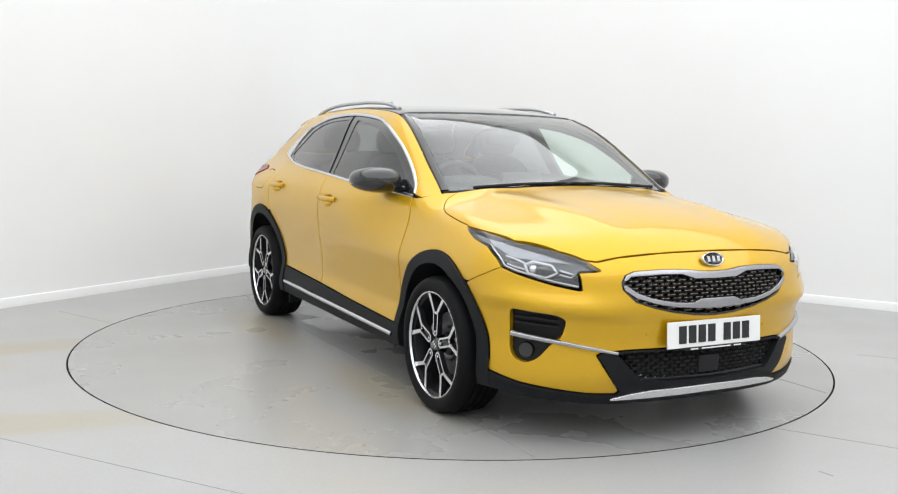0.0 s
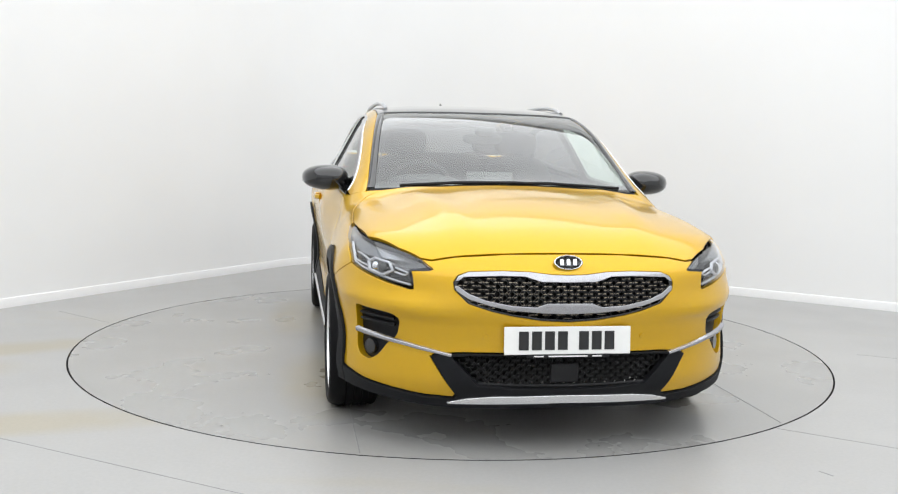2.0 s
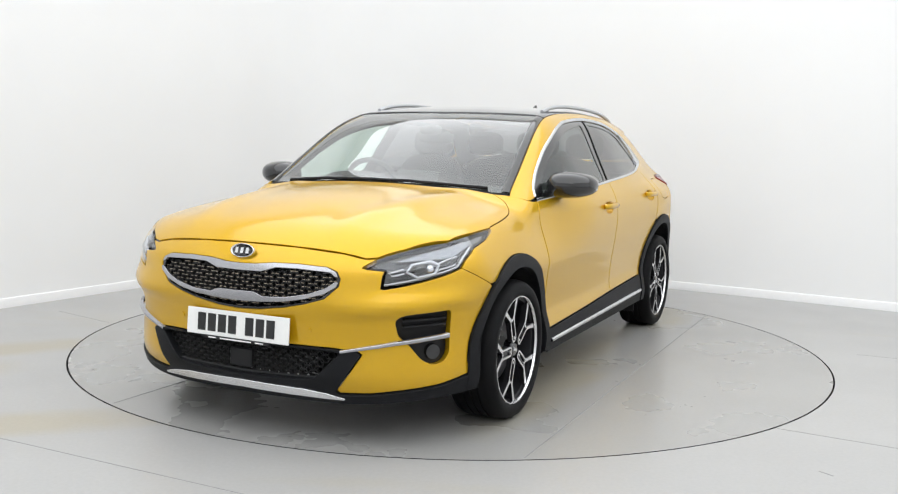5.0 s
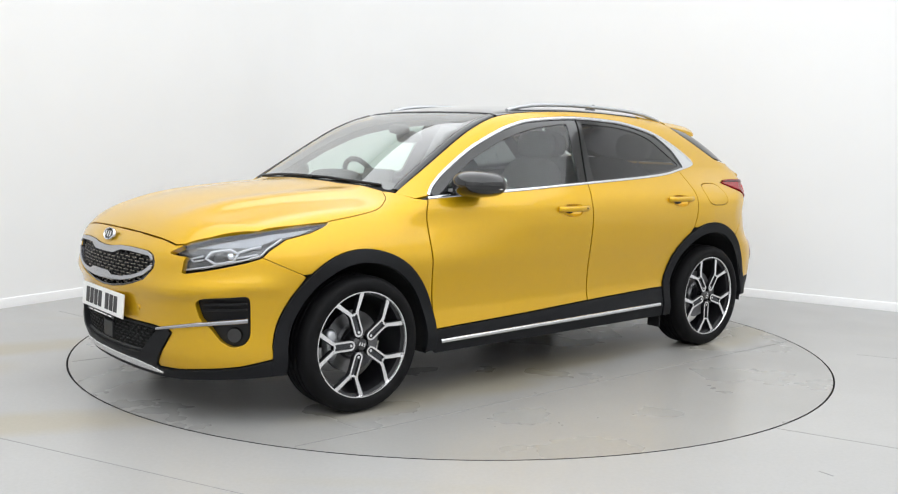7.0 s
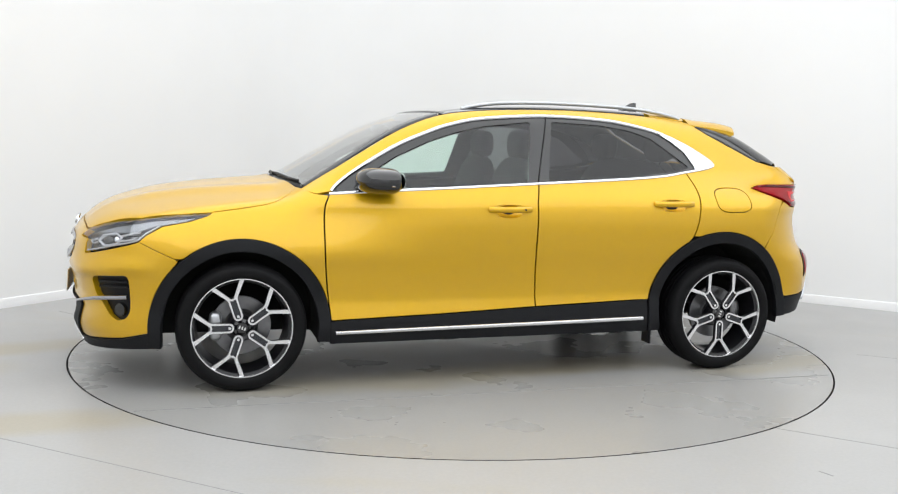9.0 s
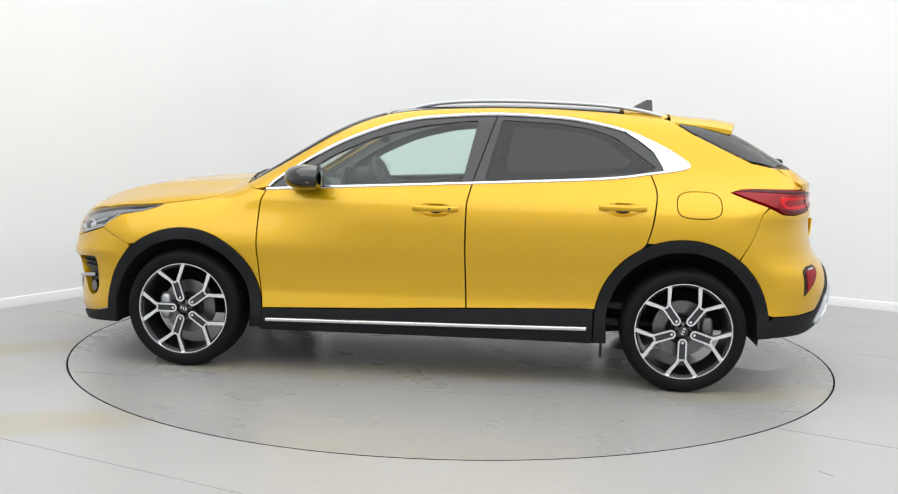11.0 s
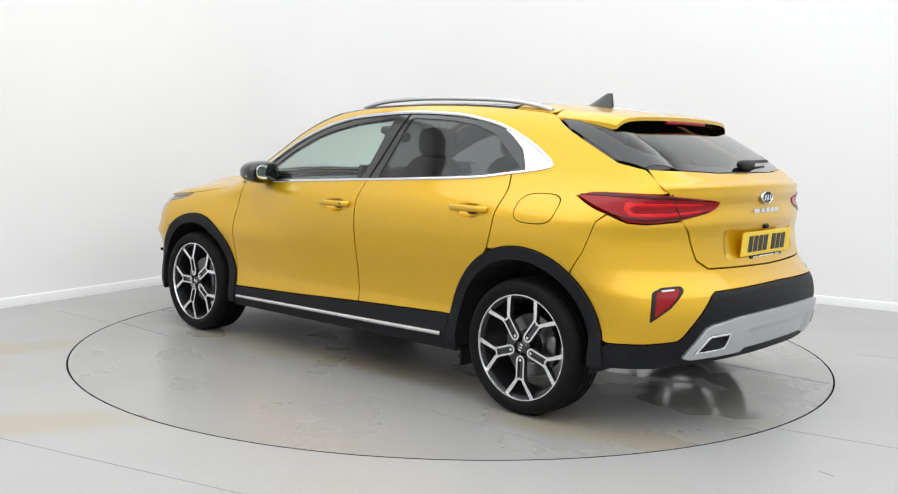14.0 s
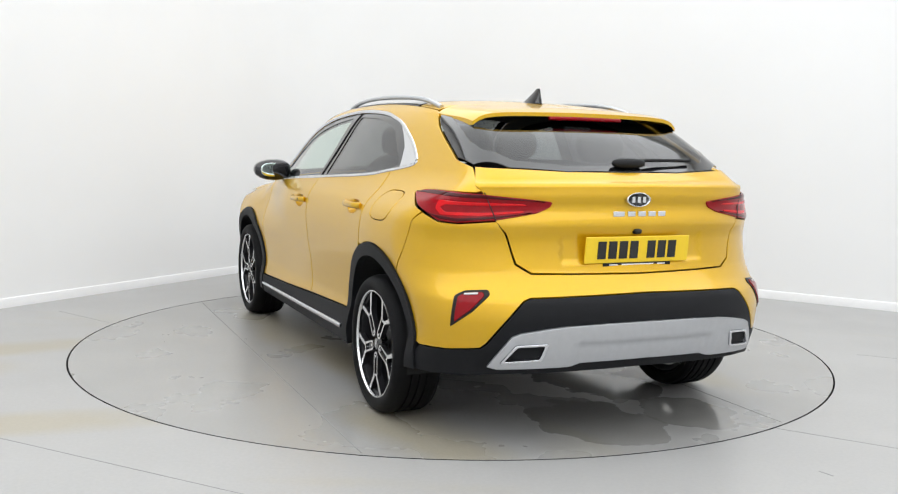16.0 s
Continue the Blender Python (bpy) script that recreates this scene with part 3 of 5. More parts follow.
def handle_cup(cx, cz):
    return rounded([(cx - 0.075, cz + 0.026), (cx + 0.075, cz + 0.026), (cx + 0.07, cz - 0.028), (cx + 0.03, cz - 0.040), (cx - 0.03, cz - 0.040), (cx - 0.07, cz - 0.028)], 0.03)


# doors
cup_f, cup_r = handle_cup(-0.040, 0.893), handle_cup(-0.995, 0.926)
door_f = ([upon(belt, 0.888)] + between(belt, 0.885, -0.215) + [(-0.2185, 1.029)] + curved([(-0.196, 0.93), (-0.194, 0.67), (-0.206, 0.381)])
          + [(0.30, 0.357), (0.886, 0.337)] + curved([(0.905, 0.50), (0.918, 0.68), (0.916, 0.88), (0.892, 0.955)]))
door_r = ([(-0.2245, 1.0295)] + between(belt, -0.23, -1.13) + curved([(-1.134, 1.098), (-1.163, 1.012), (-1.154, 0.914), (-1.140, 0.826), (-1.119, 0.752)])
          + arc(ARCH_R, R_OUT, 65, 8.5, 14)[1:] + [(-0.80, 0.403), (-0.212, 0.381)] + curved([(-0.200, 0.67), (-0.202, 0.93)]))
fd = drape("front_door", "side", door_f, PAINT, car, holes=[cup_f], both=True)
rd = drape("rear_door", "side", door_r, PAINT, car, holes=[cup_r], both=True)


def cup(cx, cz):
    def depth(q):
        r2 = ((q[:, 0] - cx) / 0.080) ** 2 + ((q[:, 1] - cz + 0.006) / 0.036) ** 2
        return -0.034 * np.clip(1.0 - r2, 0, 1) ** 0.8
    return depth


def door_handle(doors, outline, cx, cz, lock):
    cups = drape("handle_cup", "side", outline, [YELLOW], car, step=0.010, relief=cup(cx, cz), thick=0.004, both=True)
    for s, c in zip((1, -1), cups):
        door = doors[0 if s > 0 else 1]
        c.parent = door
        path = [lift("side", [(cx + dx, cz + 0.004)])[0] for dx in np.linspace(-0.115, 0.115, 15)]
        path = [(p[0], s * (p[1] + 0.004 + 0.026 * (1 - (i / 7 - 1) ** 4)), p[2]) for i, p in enumerate(path)]
        bm = bmesh.new()
        tube(bm, path, 0.010, 0.015, 12)
        h = part("door_handle", bm, YELLOW, door, "yellow painted pull handle", smooth=60)
        if lock:
            bm = bmesh.new()
            bmesh.ops.create_cone(bm, cap_ends=True, segments=16, radius1=0.006, radius2=0.006, depth=0.006,
                                  matrix=pose(cx - 0.075, s * (path[2][1] * s + 0.010), cz + 0.005, 90))
            part("key_lock", bm, BLACK, door)


door_handle(fd, cup_f, -0.040, 0.893, True)
door_handle(rd, cup_r, -0.995, 0.926, False)

# body side: roof rail, pillars and rear quarter in one pressing
REAR_GLASS = [(-1.300, 0.0), (-1.295, 0.42), (-1.290, 0.580), (-1.352, 0.608), (-1.50, 0.634), (-1.655, 0.654), (-1.780, 0.640), (-1.885, 0.52), (-1.942, 0.28), (-1.958, 0.0)]
GLASS_SIDE = [(-1.925, 1.046)] + [(p[0], p[2]) for p in lift("top", [(-1.790, 0.646), (-1.655, 0.660), (-1.50, 0.640), (-1.352, 0.614), (-1.285, 0.588), (-1.250, 0.566)])]
TAIL_SIDE = [(p[0], p[2]) for p in lift("rear", [(1.085, 0.950), (1.18, 0.985), (1.258, 1.018), (1.18, 1.036), (1.10, 1.040), (0.95, 1.040), (0.83, 1.037)])]
flap = [(-1.375 + 0.112 * math.copysign(abs(math.cos(a)) ** 0.65, math.cos(a)), 0.952 + 0.068 * math.copysign(abs(math.sin(a)) ** 0.65, math.sin(a)))
        for a in [2 * math.pi * k / 40 for k in range(40)]]
flap_in = [(-1.375 + (x + 1.375) * 0.972, 0.952 + (z - 0.952) * 0.955) for x, z in flap]
side_poly = (between(roofline, 0.886, -1.340) + [(-1.347, 1.142)] + between(belt, -1.340, -1.142)
             + curved([(-1.140, 1.098), (-1.169, 1.012), (-1.160, 0.914), (-1.146, 0.826), (-1.125, 0.754)])
             + arc(ARCH_R, R_OUT, 66, 128, 16)[1:] + [(-1.640, 0.78), (-1.672, 0.87), (-1.688, 0.914)] + TAIL_SIDE + GLASS_SIDE
             + edge_side[::-1][1:] + [(1.03, 0.985), (0.955, 0.965)])
drape("body_side", "side", side_poly, [YELLOW, LINING], car, step=0.025, holes=[flap], both=True)
drape("fuel_flap", "side", flap_in, PAINT, car, both=True, label="rounded yellow fuel filler flap")

# bonnet and wings share their edges with the headlamp
HEAD_TOP = [(0.600, 0.742), (0.650, 0.771), (0.77, 0.805), (0.98, 0.837), (1.17, 0.859), (1.345, 0.8685)]
SHUT = curved([(1.462, 0.872), (1.286, 0.896), (1.168, 0.918), (1.086, 0.957), (1.046, 0.993)])
lamp_top = lift("front", HEAD_TOP[1:])
shut = lift("side", SHUT)
nose_edge = lift("front", [(0.0, 0.7955), (0.15, 0.7955), (0.29, 0.7925), (0.42, 0.787), (0.51, 0.7805), (0.600, 0.7665)])
lamp_edge = [(p[0], p[2]) for p in lift("front", [(1.336, 0.862), (1.302, 0.848), (1.228, 0.826), (1.108, 0.804), (1.037, 0.760), (1.007, 0.730)])]
wing = ([(0.961, 0.964), (1.030, 0.990)] + [(p[0], p[2] - 0.0005 - 0.0012 * min(1, max(0, (p[0] - 1.05) / 0.3))) for p in shut[::-1]]
        + lamp_edge + [(1.718, 0.688), (1.640, 0.652)]
        + arc(ARCH_F, R_OUT, 47, 168, 26)[1:] + [(0.900, 0.42)] + curved([(0.911, 0.50), (0.924, 0.68), (0.922, 0.88), (0.897, 0.957)]))
drape("front_wing", "side", wing, PAINT, car, both=True)

# bonnet
def ridge(q):
    x, y = q[:, 0], np.abs(q[:, 1])
    c = 0.50 - 0.13 * np.clip((x - 1.1) / 0.9, 0, 1)
    fade = np.clip((x - 1.0) / 0.18, 0, 1) * np.clip((2.12 - x) / 0.35, 0, 1)
    return fade * 0.013 * np.exp(-((y - c) / 0.085) ** 2)


bonnet_half = ([(p[0] - 0.001, p[1]) for p in nose_edge] + [(p[0] - 0.001, p[1] - 0.001) for p in lamp_top] + [(p[0], p[1] - 0.001) for p in shut]
               + [(1.068, 0.50), (1.100, 0.35), (1.122, 0.18), (1.130, 0.0)])
bonnet = bonnet_half + [(x, -y) for x, y in bonnet_half[::-1] if y > 0]
drape("bonnet", "top", bonnet, PAINT, car, relief=ridge, step=0.024, label="long yellow bonnet with two raised ridges")

# roof, windscreen, rear glass
roof_l = [(x, y - 0.004) for x, y in edge_uv if -0.98 < x < 0.255]
roof_half = [(0.318, 0.0), (0.302, 0.25), (0.264, 0.574)] + [tuple(p) for p in roof_l]
drape("glass_roof", "top", roof_half + [(-0.98, 0.53), (-0.98, 0.0)] + [(-0.98, -0.53)] + [(x, -y) for x, y in roof_half[::-1] if y > 0], [ROOFGLASS, LINING], car,
      label="black panoramic glass roof panel")
rear_l = [(x, y - 0.004) for x, y in edge_uv if -1.225 < x < -0.984]
drape("roof_rear", "top", [(-0.984, 0.0)] + rear_l + [(-1.235, 0.53), (-1.245, 0.0), (-1.235, -0.53)] + [(x, -y) for x, y in rear_l[::-1]], [YELLOW, LINING], car)
screen_l = [(x, y - 0.006) for x, y in edge_uv if 0.270 < x < 1.0]
screen_half = [(1.122, 0.0), (1.092, 0.30), (1.055, 0.50), (1.012, 0.690)] + screen_l + [(0.268, 0.574), (0.308, 0.25), (0.324, 0.0)]
screen = screen_half + [(x, -y) for x, y in screen_half[::-1] if y > 0]
ws = drape("windscreen", "top", screen, [SCREEN], car, out=-0.004, thick=0.0, label="clear laminated windscreen glass")[0]
ws.visible_shadow = False
for s in (1, -1):
    strip("screen_seal", "top", [(x, s * (y - 0.022)) for x, y in edge_uv if 0.27 < x < 1.02], 0.040, [GLOSS], car, proud=0.003)
strip("screen_header", "top", [(0.250, -0.572), (0.296, -0.25), (0.314, 0.0), (0.296, 0.25), (0.250, 0.572)], 0.035, [GLOSS], car, out=-0.003, proud=0.004)
strip("scuttle", "top", [(0.992, -0.695), (1.045, -0.50), (1.08, -0.30), (1.108, 0.0), (1.08, 0.30), (1.045, 0.50), (0.992, 0.695)], 0.085, [BLACK], car, out=-0.012, proud=0.008, label="black plastic scuttle panel below the windscreen")

rear_half = REAR_GLASS
rg = drape("rear_window", "top", rear_half + [(x, -y) for x, y in rear_half[::-1] if y > 0], [TINTED], car, out=-0.004, thick=0.0, label="dark tinted rear window glass")[0]
rg.visible_shadow = False
frit = [(-1.32, 0.0), (-1.32, 0.40), (-1.33, 0.540), (-1.372, 0.560), (-1.51, 0.582), (-1.645, 0.596), (-1.745, 0.580), (-1.845, 0.485), (-1.905, 0.27), (-1.922, 0.0)]
drape("glass_border", "top", rear_half + [(x, -y) for x, y in rear_half[::-1] if y > 0], [GLOSS], car, out=-0.002, thick=0.003, step=0.02, holes=[frit + [(x, -y) for x, y in frit[::-1] if y > 0]])

# side windows
pane_f = rounded([(0.770, 0.992), (0.723, 1.045), (0.533, 1.163), (0.339, 1.250), (0.208, 1.292), (0.040, 1.330), (-0.230, 1.362), (-0.166, 1.040), (0.30, 1.013)], 0.02)
pane_r = rounded([(-0.357, 1.366), (-0.647, 1.354), (-0.822, 1.329), (-0.950, 1.288), (-1.037, 1.227), (-1.170, 1.131), (-1.099, 1.110), (-0.751, 1.073), (-0.285, 1.047)], 0.02)
frame_poly = between(roofline, 0.87, -1.02) + [(-1.105, 1.254), (-1.168, 1.194), (-1.21, 1.135), (-1.212, 1.112)] + between(belt, -1.20, 0.87)
drape("window_frame", "side", frame_poly, [GLOSS, TRIM], car, holes=[pane_f, pane_r], out=-0.006, both=True, label="gloss black window surround with door pillars")
for g, mat, lab in ((pane_f, DOORGLASS, "clear front door window glass"), (pane_r, TINTED, "dark tinted rear door window glass")):
    for w in drape("side_window", "side", g, [mat], car, out=-0.010, thick=0.0, both=True, label=lab):
        w.visible_shadow = False
strip("chrome_upper", "side", [tuple(p) for p in roofline[1:-1]], 0.017, [CHROME], car, proud=0.005, both=True)
strip("chrome_belt", "side", [tuple(p) for p in belt[:-1]], 0.015, [CHROME], car, proud=0.006, both=True)
trim_tri = rounded([(-0.995, 1.318), (-1.100, 1.282), (-1.181, 1.242), (-1.300, 1.174), (-1.350, 1.146), (-1.330, 1.126), (-1.250, 1.112), (-1.205, 1.108), (-1.200, 1.133), (-1.152, 1.212), (-1.078, 1.268)], 0.012)
drape("quarter_trim", "side", trim_tri, [CHROME], car, step=0.02, out=0.003, thick=0.010, both=True, label="satin chrome fin behind the rear window")
for s in (1, -1):
    # door pillar split
    bm = bmesh.new()
    P = lift("side", [(-0.222 - 0.107 * k / 8, 1.04 + 0.345 * k / 8) for k in range(9)])
    tube(bm, [(p[0], s * (p[1] - 0.0035), p[2]) for p in P], 0.003, 0.003, 6)
    part("door_gap", bm, PIT, car)

# cladding
drape("front_arch", "side", [(1.768, 0.222)] + arc(ARCH_F, R_OUT - 0.002, -1, 178, 40) + [(0.895, 0.235), (0.958, 0.235)] + arc(ARCH_F, R_IN, 178, 2, 40) + [(1.705, 0.222)], [CLAD], car, out=0.012, thick=0.035, both=True, step=0.025)
drape("rear_arch", "side", [(-0.869, 0.235)] + arc(ARCH_R, R_OUT - 0.002, 8, 174, 40) + [(-1.752, 0.292), (-1.686, 0.290)] + arc(ARCH_R, R_IN, 174, -10, 40) + [(-0.938, 0.235)], [CLAD], car, out=0.012, thick=0.035, both=True, step=0.025)
sill = [(0.893, 0.331), (0.30, 0.352), (-0.21, 0.376), (-0.80, 0.398), (-0.866, 0.402), (-0.866, 0.232), (0.893, 0.220)]
drape("sill_cladding", "side", sill, [CLAD], car, out=0.006, both=True, label="dark grained plastic sill cladding")
strip("sill_strip", "side", [(0.865, 0.276), (0.3, 0.285), (-0.3, 0.294), (-0.835, 0.304)], (0.017, 0.020), [CHROME], car, out=0.008, proud=0.008, both=True, label="satin silver strip along the sill")

# front
GRILLE = [(0.0, 0.716), (0.08, 0.718), (0.18, 0.728), (0.30, 0.731), (0.44, 0.727), (0.482, 0.712), (0.497, 0.685), (0.490, 0.655), (0.43, 0.602), (0.34, 0.573), (0.25, 0.552), (0.12, 0.533), (0.0, 0.527)]
FOG = [(0.715, 0.525), (0.745, 0.548), (0.80, 0.556), (0.945, 0.566), (0.955, 0.545), (0.955, 0.390), (0.93, 0.355), (0.88, 0.343), (0.83, 0.366), (0.775, 0.430), (0.735, 0.455)]
fog = rounded(FOG, 0.02)
arch_front = [(math.atan2(p[1], p[0] - AXIS) / SWING, p[2]) for p in lift("side", arc(ARCH_F, R_OUT, 44, 1, 16))]
wing_edge = [(math.atan2(p[1], p[0] - AXIS) / SWING, p[2] - 0.0015) for p in lift("side", [lamp_edge[-1], (1.76, 0.7085), (1.718, 0.688), (1.679, 0.670), (1.640, 0.652)])]

bumper_half = ([(0.0, 0.793), (0.29, 0.790), (0.51, 0.778), (0.600, 0.763), (0.643, 0.7665), (0.588, 0.7360), (0.583, 0.731), (0.60, 0.7265), (0.672, 0.722), (0.663, 0.700), (0.655, 0.653), (0.67, 0.650), (0.77, 0.669), (0.94, 0.708), (0.99, 0.723)] + wing_edge + [(1.196, 0.640)] + arch_front[1:-1] + [(1.095, 0.303), (0.91, 0.262), (0.62, 0.228), (0.500, 0.224), (0.487, 0.237), (0.590, 0.385), (0.57, 0.398), (0.45, 0.405), (0.0, 0.405)])
def bumper_relief(q):
    au, z = np.abs(q[:, 0]), q[:, 1]
    line = 0.600 - 0.05 * np.clip((0.95 - au) / 0.5, 0, 1)
    fade = np.clip((au - 0.40) / 0.25, 0, 1) * np.clip((1.15 - au) / 0.15, 0, 1)
    return 0.015 * fade * np.exp(-(np.clip(z - line, 0, 1) / 0.05) ** 2) * np.exp(-(np.clip(line - z, 0, 1) / 0.028) ** 2)


drape("front_bumper", "front", mirrored(bumper_half), PAINT, car, relief=bumper_relief, holes=[mirrored(GRILLE), fog, [(-u, z) for u, z in fog]], step=0.022, thick=0.03, label="yellow front bumper with grille opening")
drape("grille_back", "front", mirrored([(u * 1.03, 0.63 + (z - 0.63) * 1.05) for u, z in GRILLE]), [PIT], car, out=-0.050, thick=0.004, step=0.05)
drape("grille_surround", "front", mirrored(GRILLE), [GLOSS], car, out=-0.004, thick=0.03, step=0.02,
      holes=[mirrored([(u * 0.965, 0.632 + (z - 0.632) * 0.90) for u, z in GRILLE])], label="gloss black grille surround")
UPPER = [(0.0, 0.714), (0.08, 0.716), (0.18, 0.726), (0.30, 0.729), (0.44, 0.725), (0.478, 0.710), (0.488, 0.690), (0.474, 0.690), (0.455, 0.705), (0.30, 0.710), (0.20, 0.708), (0.125, 0.688), (0.0, 0.686)]
LOWER = [(0.0, 0.607), (0.10, 0.607), (0.145, 0.592), (0.25, 0.597), (0.36, 0.617), (0.43, 0.642), (0.476, 0.672), (0.488, 0.670), (0.482, 0.652), (0.43, 0.620), (0.34, 0.594), (0.25, 0.578), (0.12, 0.568), (0.0, 0.565)]
drape("grille_bar", "front", mirrored(UPPER), [SATIN], car, out=0.006, thick=0.03, step=0.015, label="satin metal upper grille bar")
drape("grille_bar", "front", mirrored(LOWER), [SATIN], car, out=0.006, thick=0.03, step=0.015, label="satin metal lower grille bar")


def honeycomb(name, poly, du, dz, out, bar, mats, parent, label):
    """A mesh of long six-sided cells laid in an opening."""
    poly = np.array(poly)
    lo, hi = poly.min(0), poly.max(0)
    V, F, S = [], [], []
    row, z = 0, lo[1] + dz * 0.3
    while z < hi[1]:
        u = -math.ceil(hi[0] / du) * du + (row % 2) * du / 2
        while u < hi[0]:
            if inside(poly, [(u, z)])[0]:
                corners = [(-0.5, 0.0), (-0.33, 0.42), (0.33, 0.42), (0.5, 0.0), (0.33, -0.42), (-0.33, -0.42)]
                for d, scale in ((out, 1.0), (out, 1 - bar), (out - 0.022, 1.0), (out - 0.022, 1 - bar)):
                    q = lift("front", [(u + cu * du * scale, z + cz * dz * 1.12 * scale) for cu, cz in corners])
                    V += list(q + normals(q) * d)
                b = len(V) - 24
                for i in range(6):
                    j = (i + 1) % 6
                    F.append((b + i, b + j, b + 6 + j, b + 6 + i))
                    F.append((b + 6 + i, b + 6 + j, b + 18 + j, b + 18 + i))
                    F.append((b + i, b + 12 + i, b + 12 + j, b + j))
                    S += [0 if i == 4 else 1, 1, 1]
            u += du
        row, z = row + 1, z + dz * 0.5
    return tagged(under(mesh_ob(name, V, F, mats, S, None, False), parent, label), kind="stuff")


honeycomb("grille_mesh", mirrored([(u * 0.955, 0.64 + (z - 0.64) * 0.86) for u, z in GRILLE]), 0.062, 0.030, -0.016, 0.17, [MESHDARK, BLACK], car, "black honeycomb grille mesh with metal edges")

# parking sensors
for u, z in ((0.36, 0.468), (-0.36, 0.468), (0.80, 0.600), (-0.80, 0.600)):
    q = lift("front", [(u, z)])[0]
    nn = normals(q[None])[0]
    bm = bmesh.new()
    bmesh.ops.create_cone(bm, cap_ends=True, segments=16, radius1=0.011, radius2=0.010, depth=0.004, matrix=Matrix.Translation(q + nn * 0.002) @ Vector(nn).to_track_quat("Z", "Y").to_matrix().to_4x4())
    part("parking_sensor", bm, YELLOW, car, "small round yellow parking sensor", smooth=40)

# headlamps
HEAD = [(0.593, 0.736), (0.650, 0.768), (0.77, 0.802), (0.98, 0.834), (1.17, 0.856), (1.348, 0.866), (1.315, 0.850), (1.225, 0.828), (1.105, 0.806), (1.025, 0.761), (0.998, 0.731), (0.94, 0.716), (0.77, 0.678), (0.668, 0.661), (0.676, 0.703), (0.684, 0.729)]
HEAD = rounded(HEAD, 0.008)
for s in (1, -1):
    flip = [(s * u, z) for u, z in HEAD]
    lens = drape("headlamp", "front", flip, [CLEAR], car, step=0.02, out=0.001, thick=0.0, label="clear headlamp with dark housing and chrome reflector")[0]
    lens.visible_shadow = False
    drape("housing", "front", flip, [LAMPHOUSE], lens, step=0.02, out=-0.034, thick=0.004)
    upper = [(s * u, z) for u, z in rounded([(0.70, 0.762), (0.85, 0.800), (1.05, 0.836), (1.26, 0.852), (1.20, 0.832), (1.07, 0.812), (0.97, 0.775), (0.88, 0.772)], 0.008)]
    drape("blade", "front", upper, [LAMPGREY], lens, step=0.02, out=-0.014, thick=0.010, label="silver reflector blade")
    ring = [(0.762, 0.722), (0.785, 0.752), (0.868, 0.766), (0.902, 0.750), (0.885, 0.716), (0.806, 0.700)]
    strip("light_guide", "front", [(s * u, z) for u, z in ring], 0.010, [LAMPGUIDE], lens, out=-0.012, proud=0.008, closed=True)
    for line in ([(0.902, 0.756), (0.955, 0.772), (1.000, 0.780)], [(0.896, 0.730), (0.945, 0.738), (0.985, 0.748)], [(0.752, 0.716), (0.705, 0.704), (0.690, 0.716), (0.750, 0.734)], [(0.672, 0.668), (0.77, 0.686), (0.94, 0.724), (0.995, 0.740), (1.03, 0.774), (1.09, 0.812)]):
        strip("light_guide", "front", [(s * u, z) for u, z in line], 0.007, [LAMPGUIDE], lens, out=-0.014, proud=0.006)
    for u, z, r in ((0.822, 0.733, 0.030), (0.868, 0.740, 0.020)):
        q = lift("front", [(s * u, z)])[0]
        nn = normals(q[None])[0]
        bm = bmesh.new()
        m = Matrix.Translation(q - nn * 0.030) @ Vector(nn).to_track_quat("Z", "Y").to_matrix().to_4x4()
        bmesh.ops.create_uvsphere(bm, u_segments=24, v_segments=12, radius=r, matrix=m)
        part("projector", bm, LAMPWHITE if r < 0.025 else GLOSS, lens, smooth=80)

# fog lamp pockets
for s in (1, -1):
    pocket = [(s * u, z) for u, z in fog]
    pk = drape("fog_pocket", "front", pocket, [BLACK], car, step=0.02, out=-0.030, thick=0.004, label="black air intake pocket with fog lamp")[0]
    for z in (0.500, 0.525):
        strip("louvre", "front", [(s * 0.75, z - 0.006), (s * 0.84, z), (s * 0.94, z + 0.004)], 0.010, [BLACK], pk, out=-0.022, proud=0.012)
    q = lift("front", [(s * 0.885, 0.395)])[0]
    nn = normals(q[None])[0]
    bm = bmesh.new()
    bmesh.ops.create_cone(bm, cap_ends=True, segments=24, radius1=0.034, radius2=0.030, depth=0.02, matrix=Matrix.Translation(q - nn * 0.022) @ Vector(nn).to_track_quat("Z", "Y").to_matrix().to_4x4())
    part("fog_lamp", bm, GLOSS, pk, smooth=40)
    strip("fog_blade", "front", [(s * 0.50, 0.392), (s * 0.60, 0.412), (s * 0.72, 0.435), (s * 0.84, 0.452), (s * 0.945, 0.462)], (0.012, 0.020), [SATIN], car, out=0.004, proud=0.012, label="satin metal blade across the fog lamp pocket")

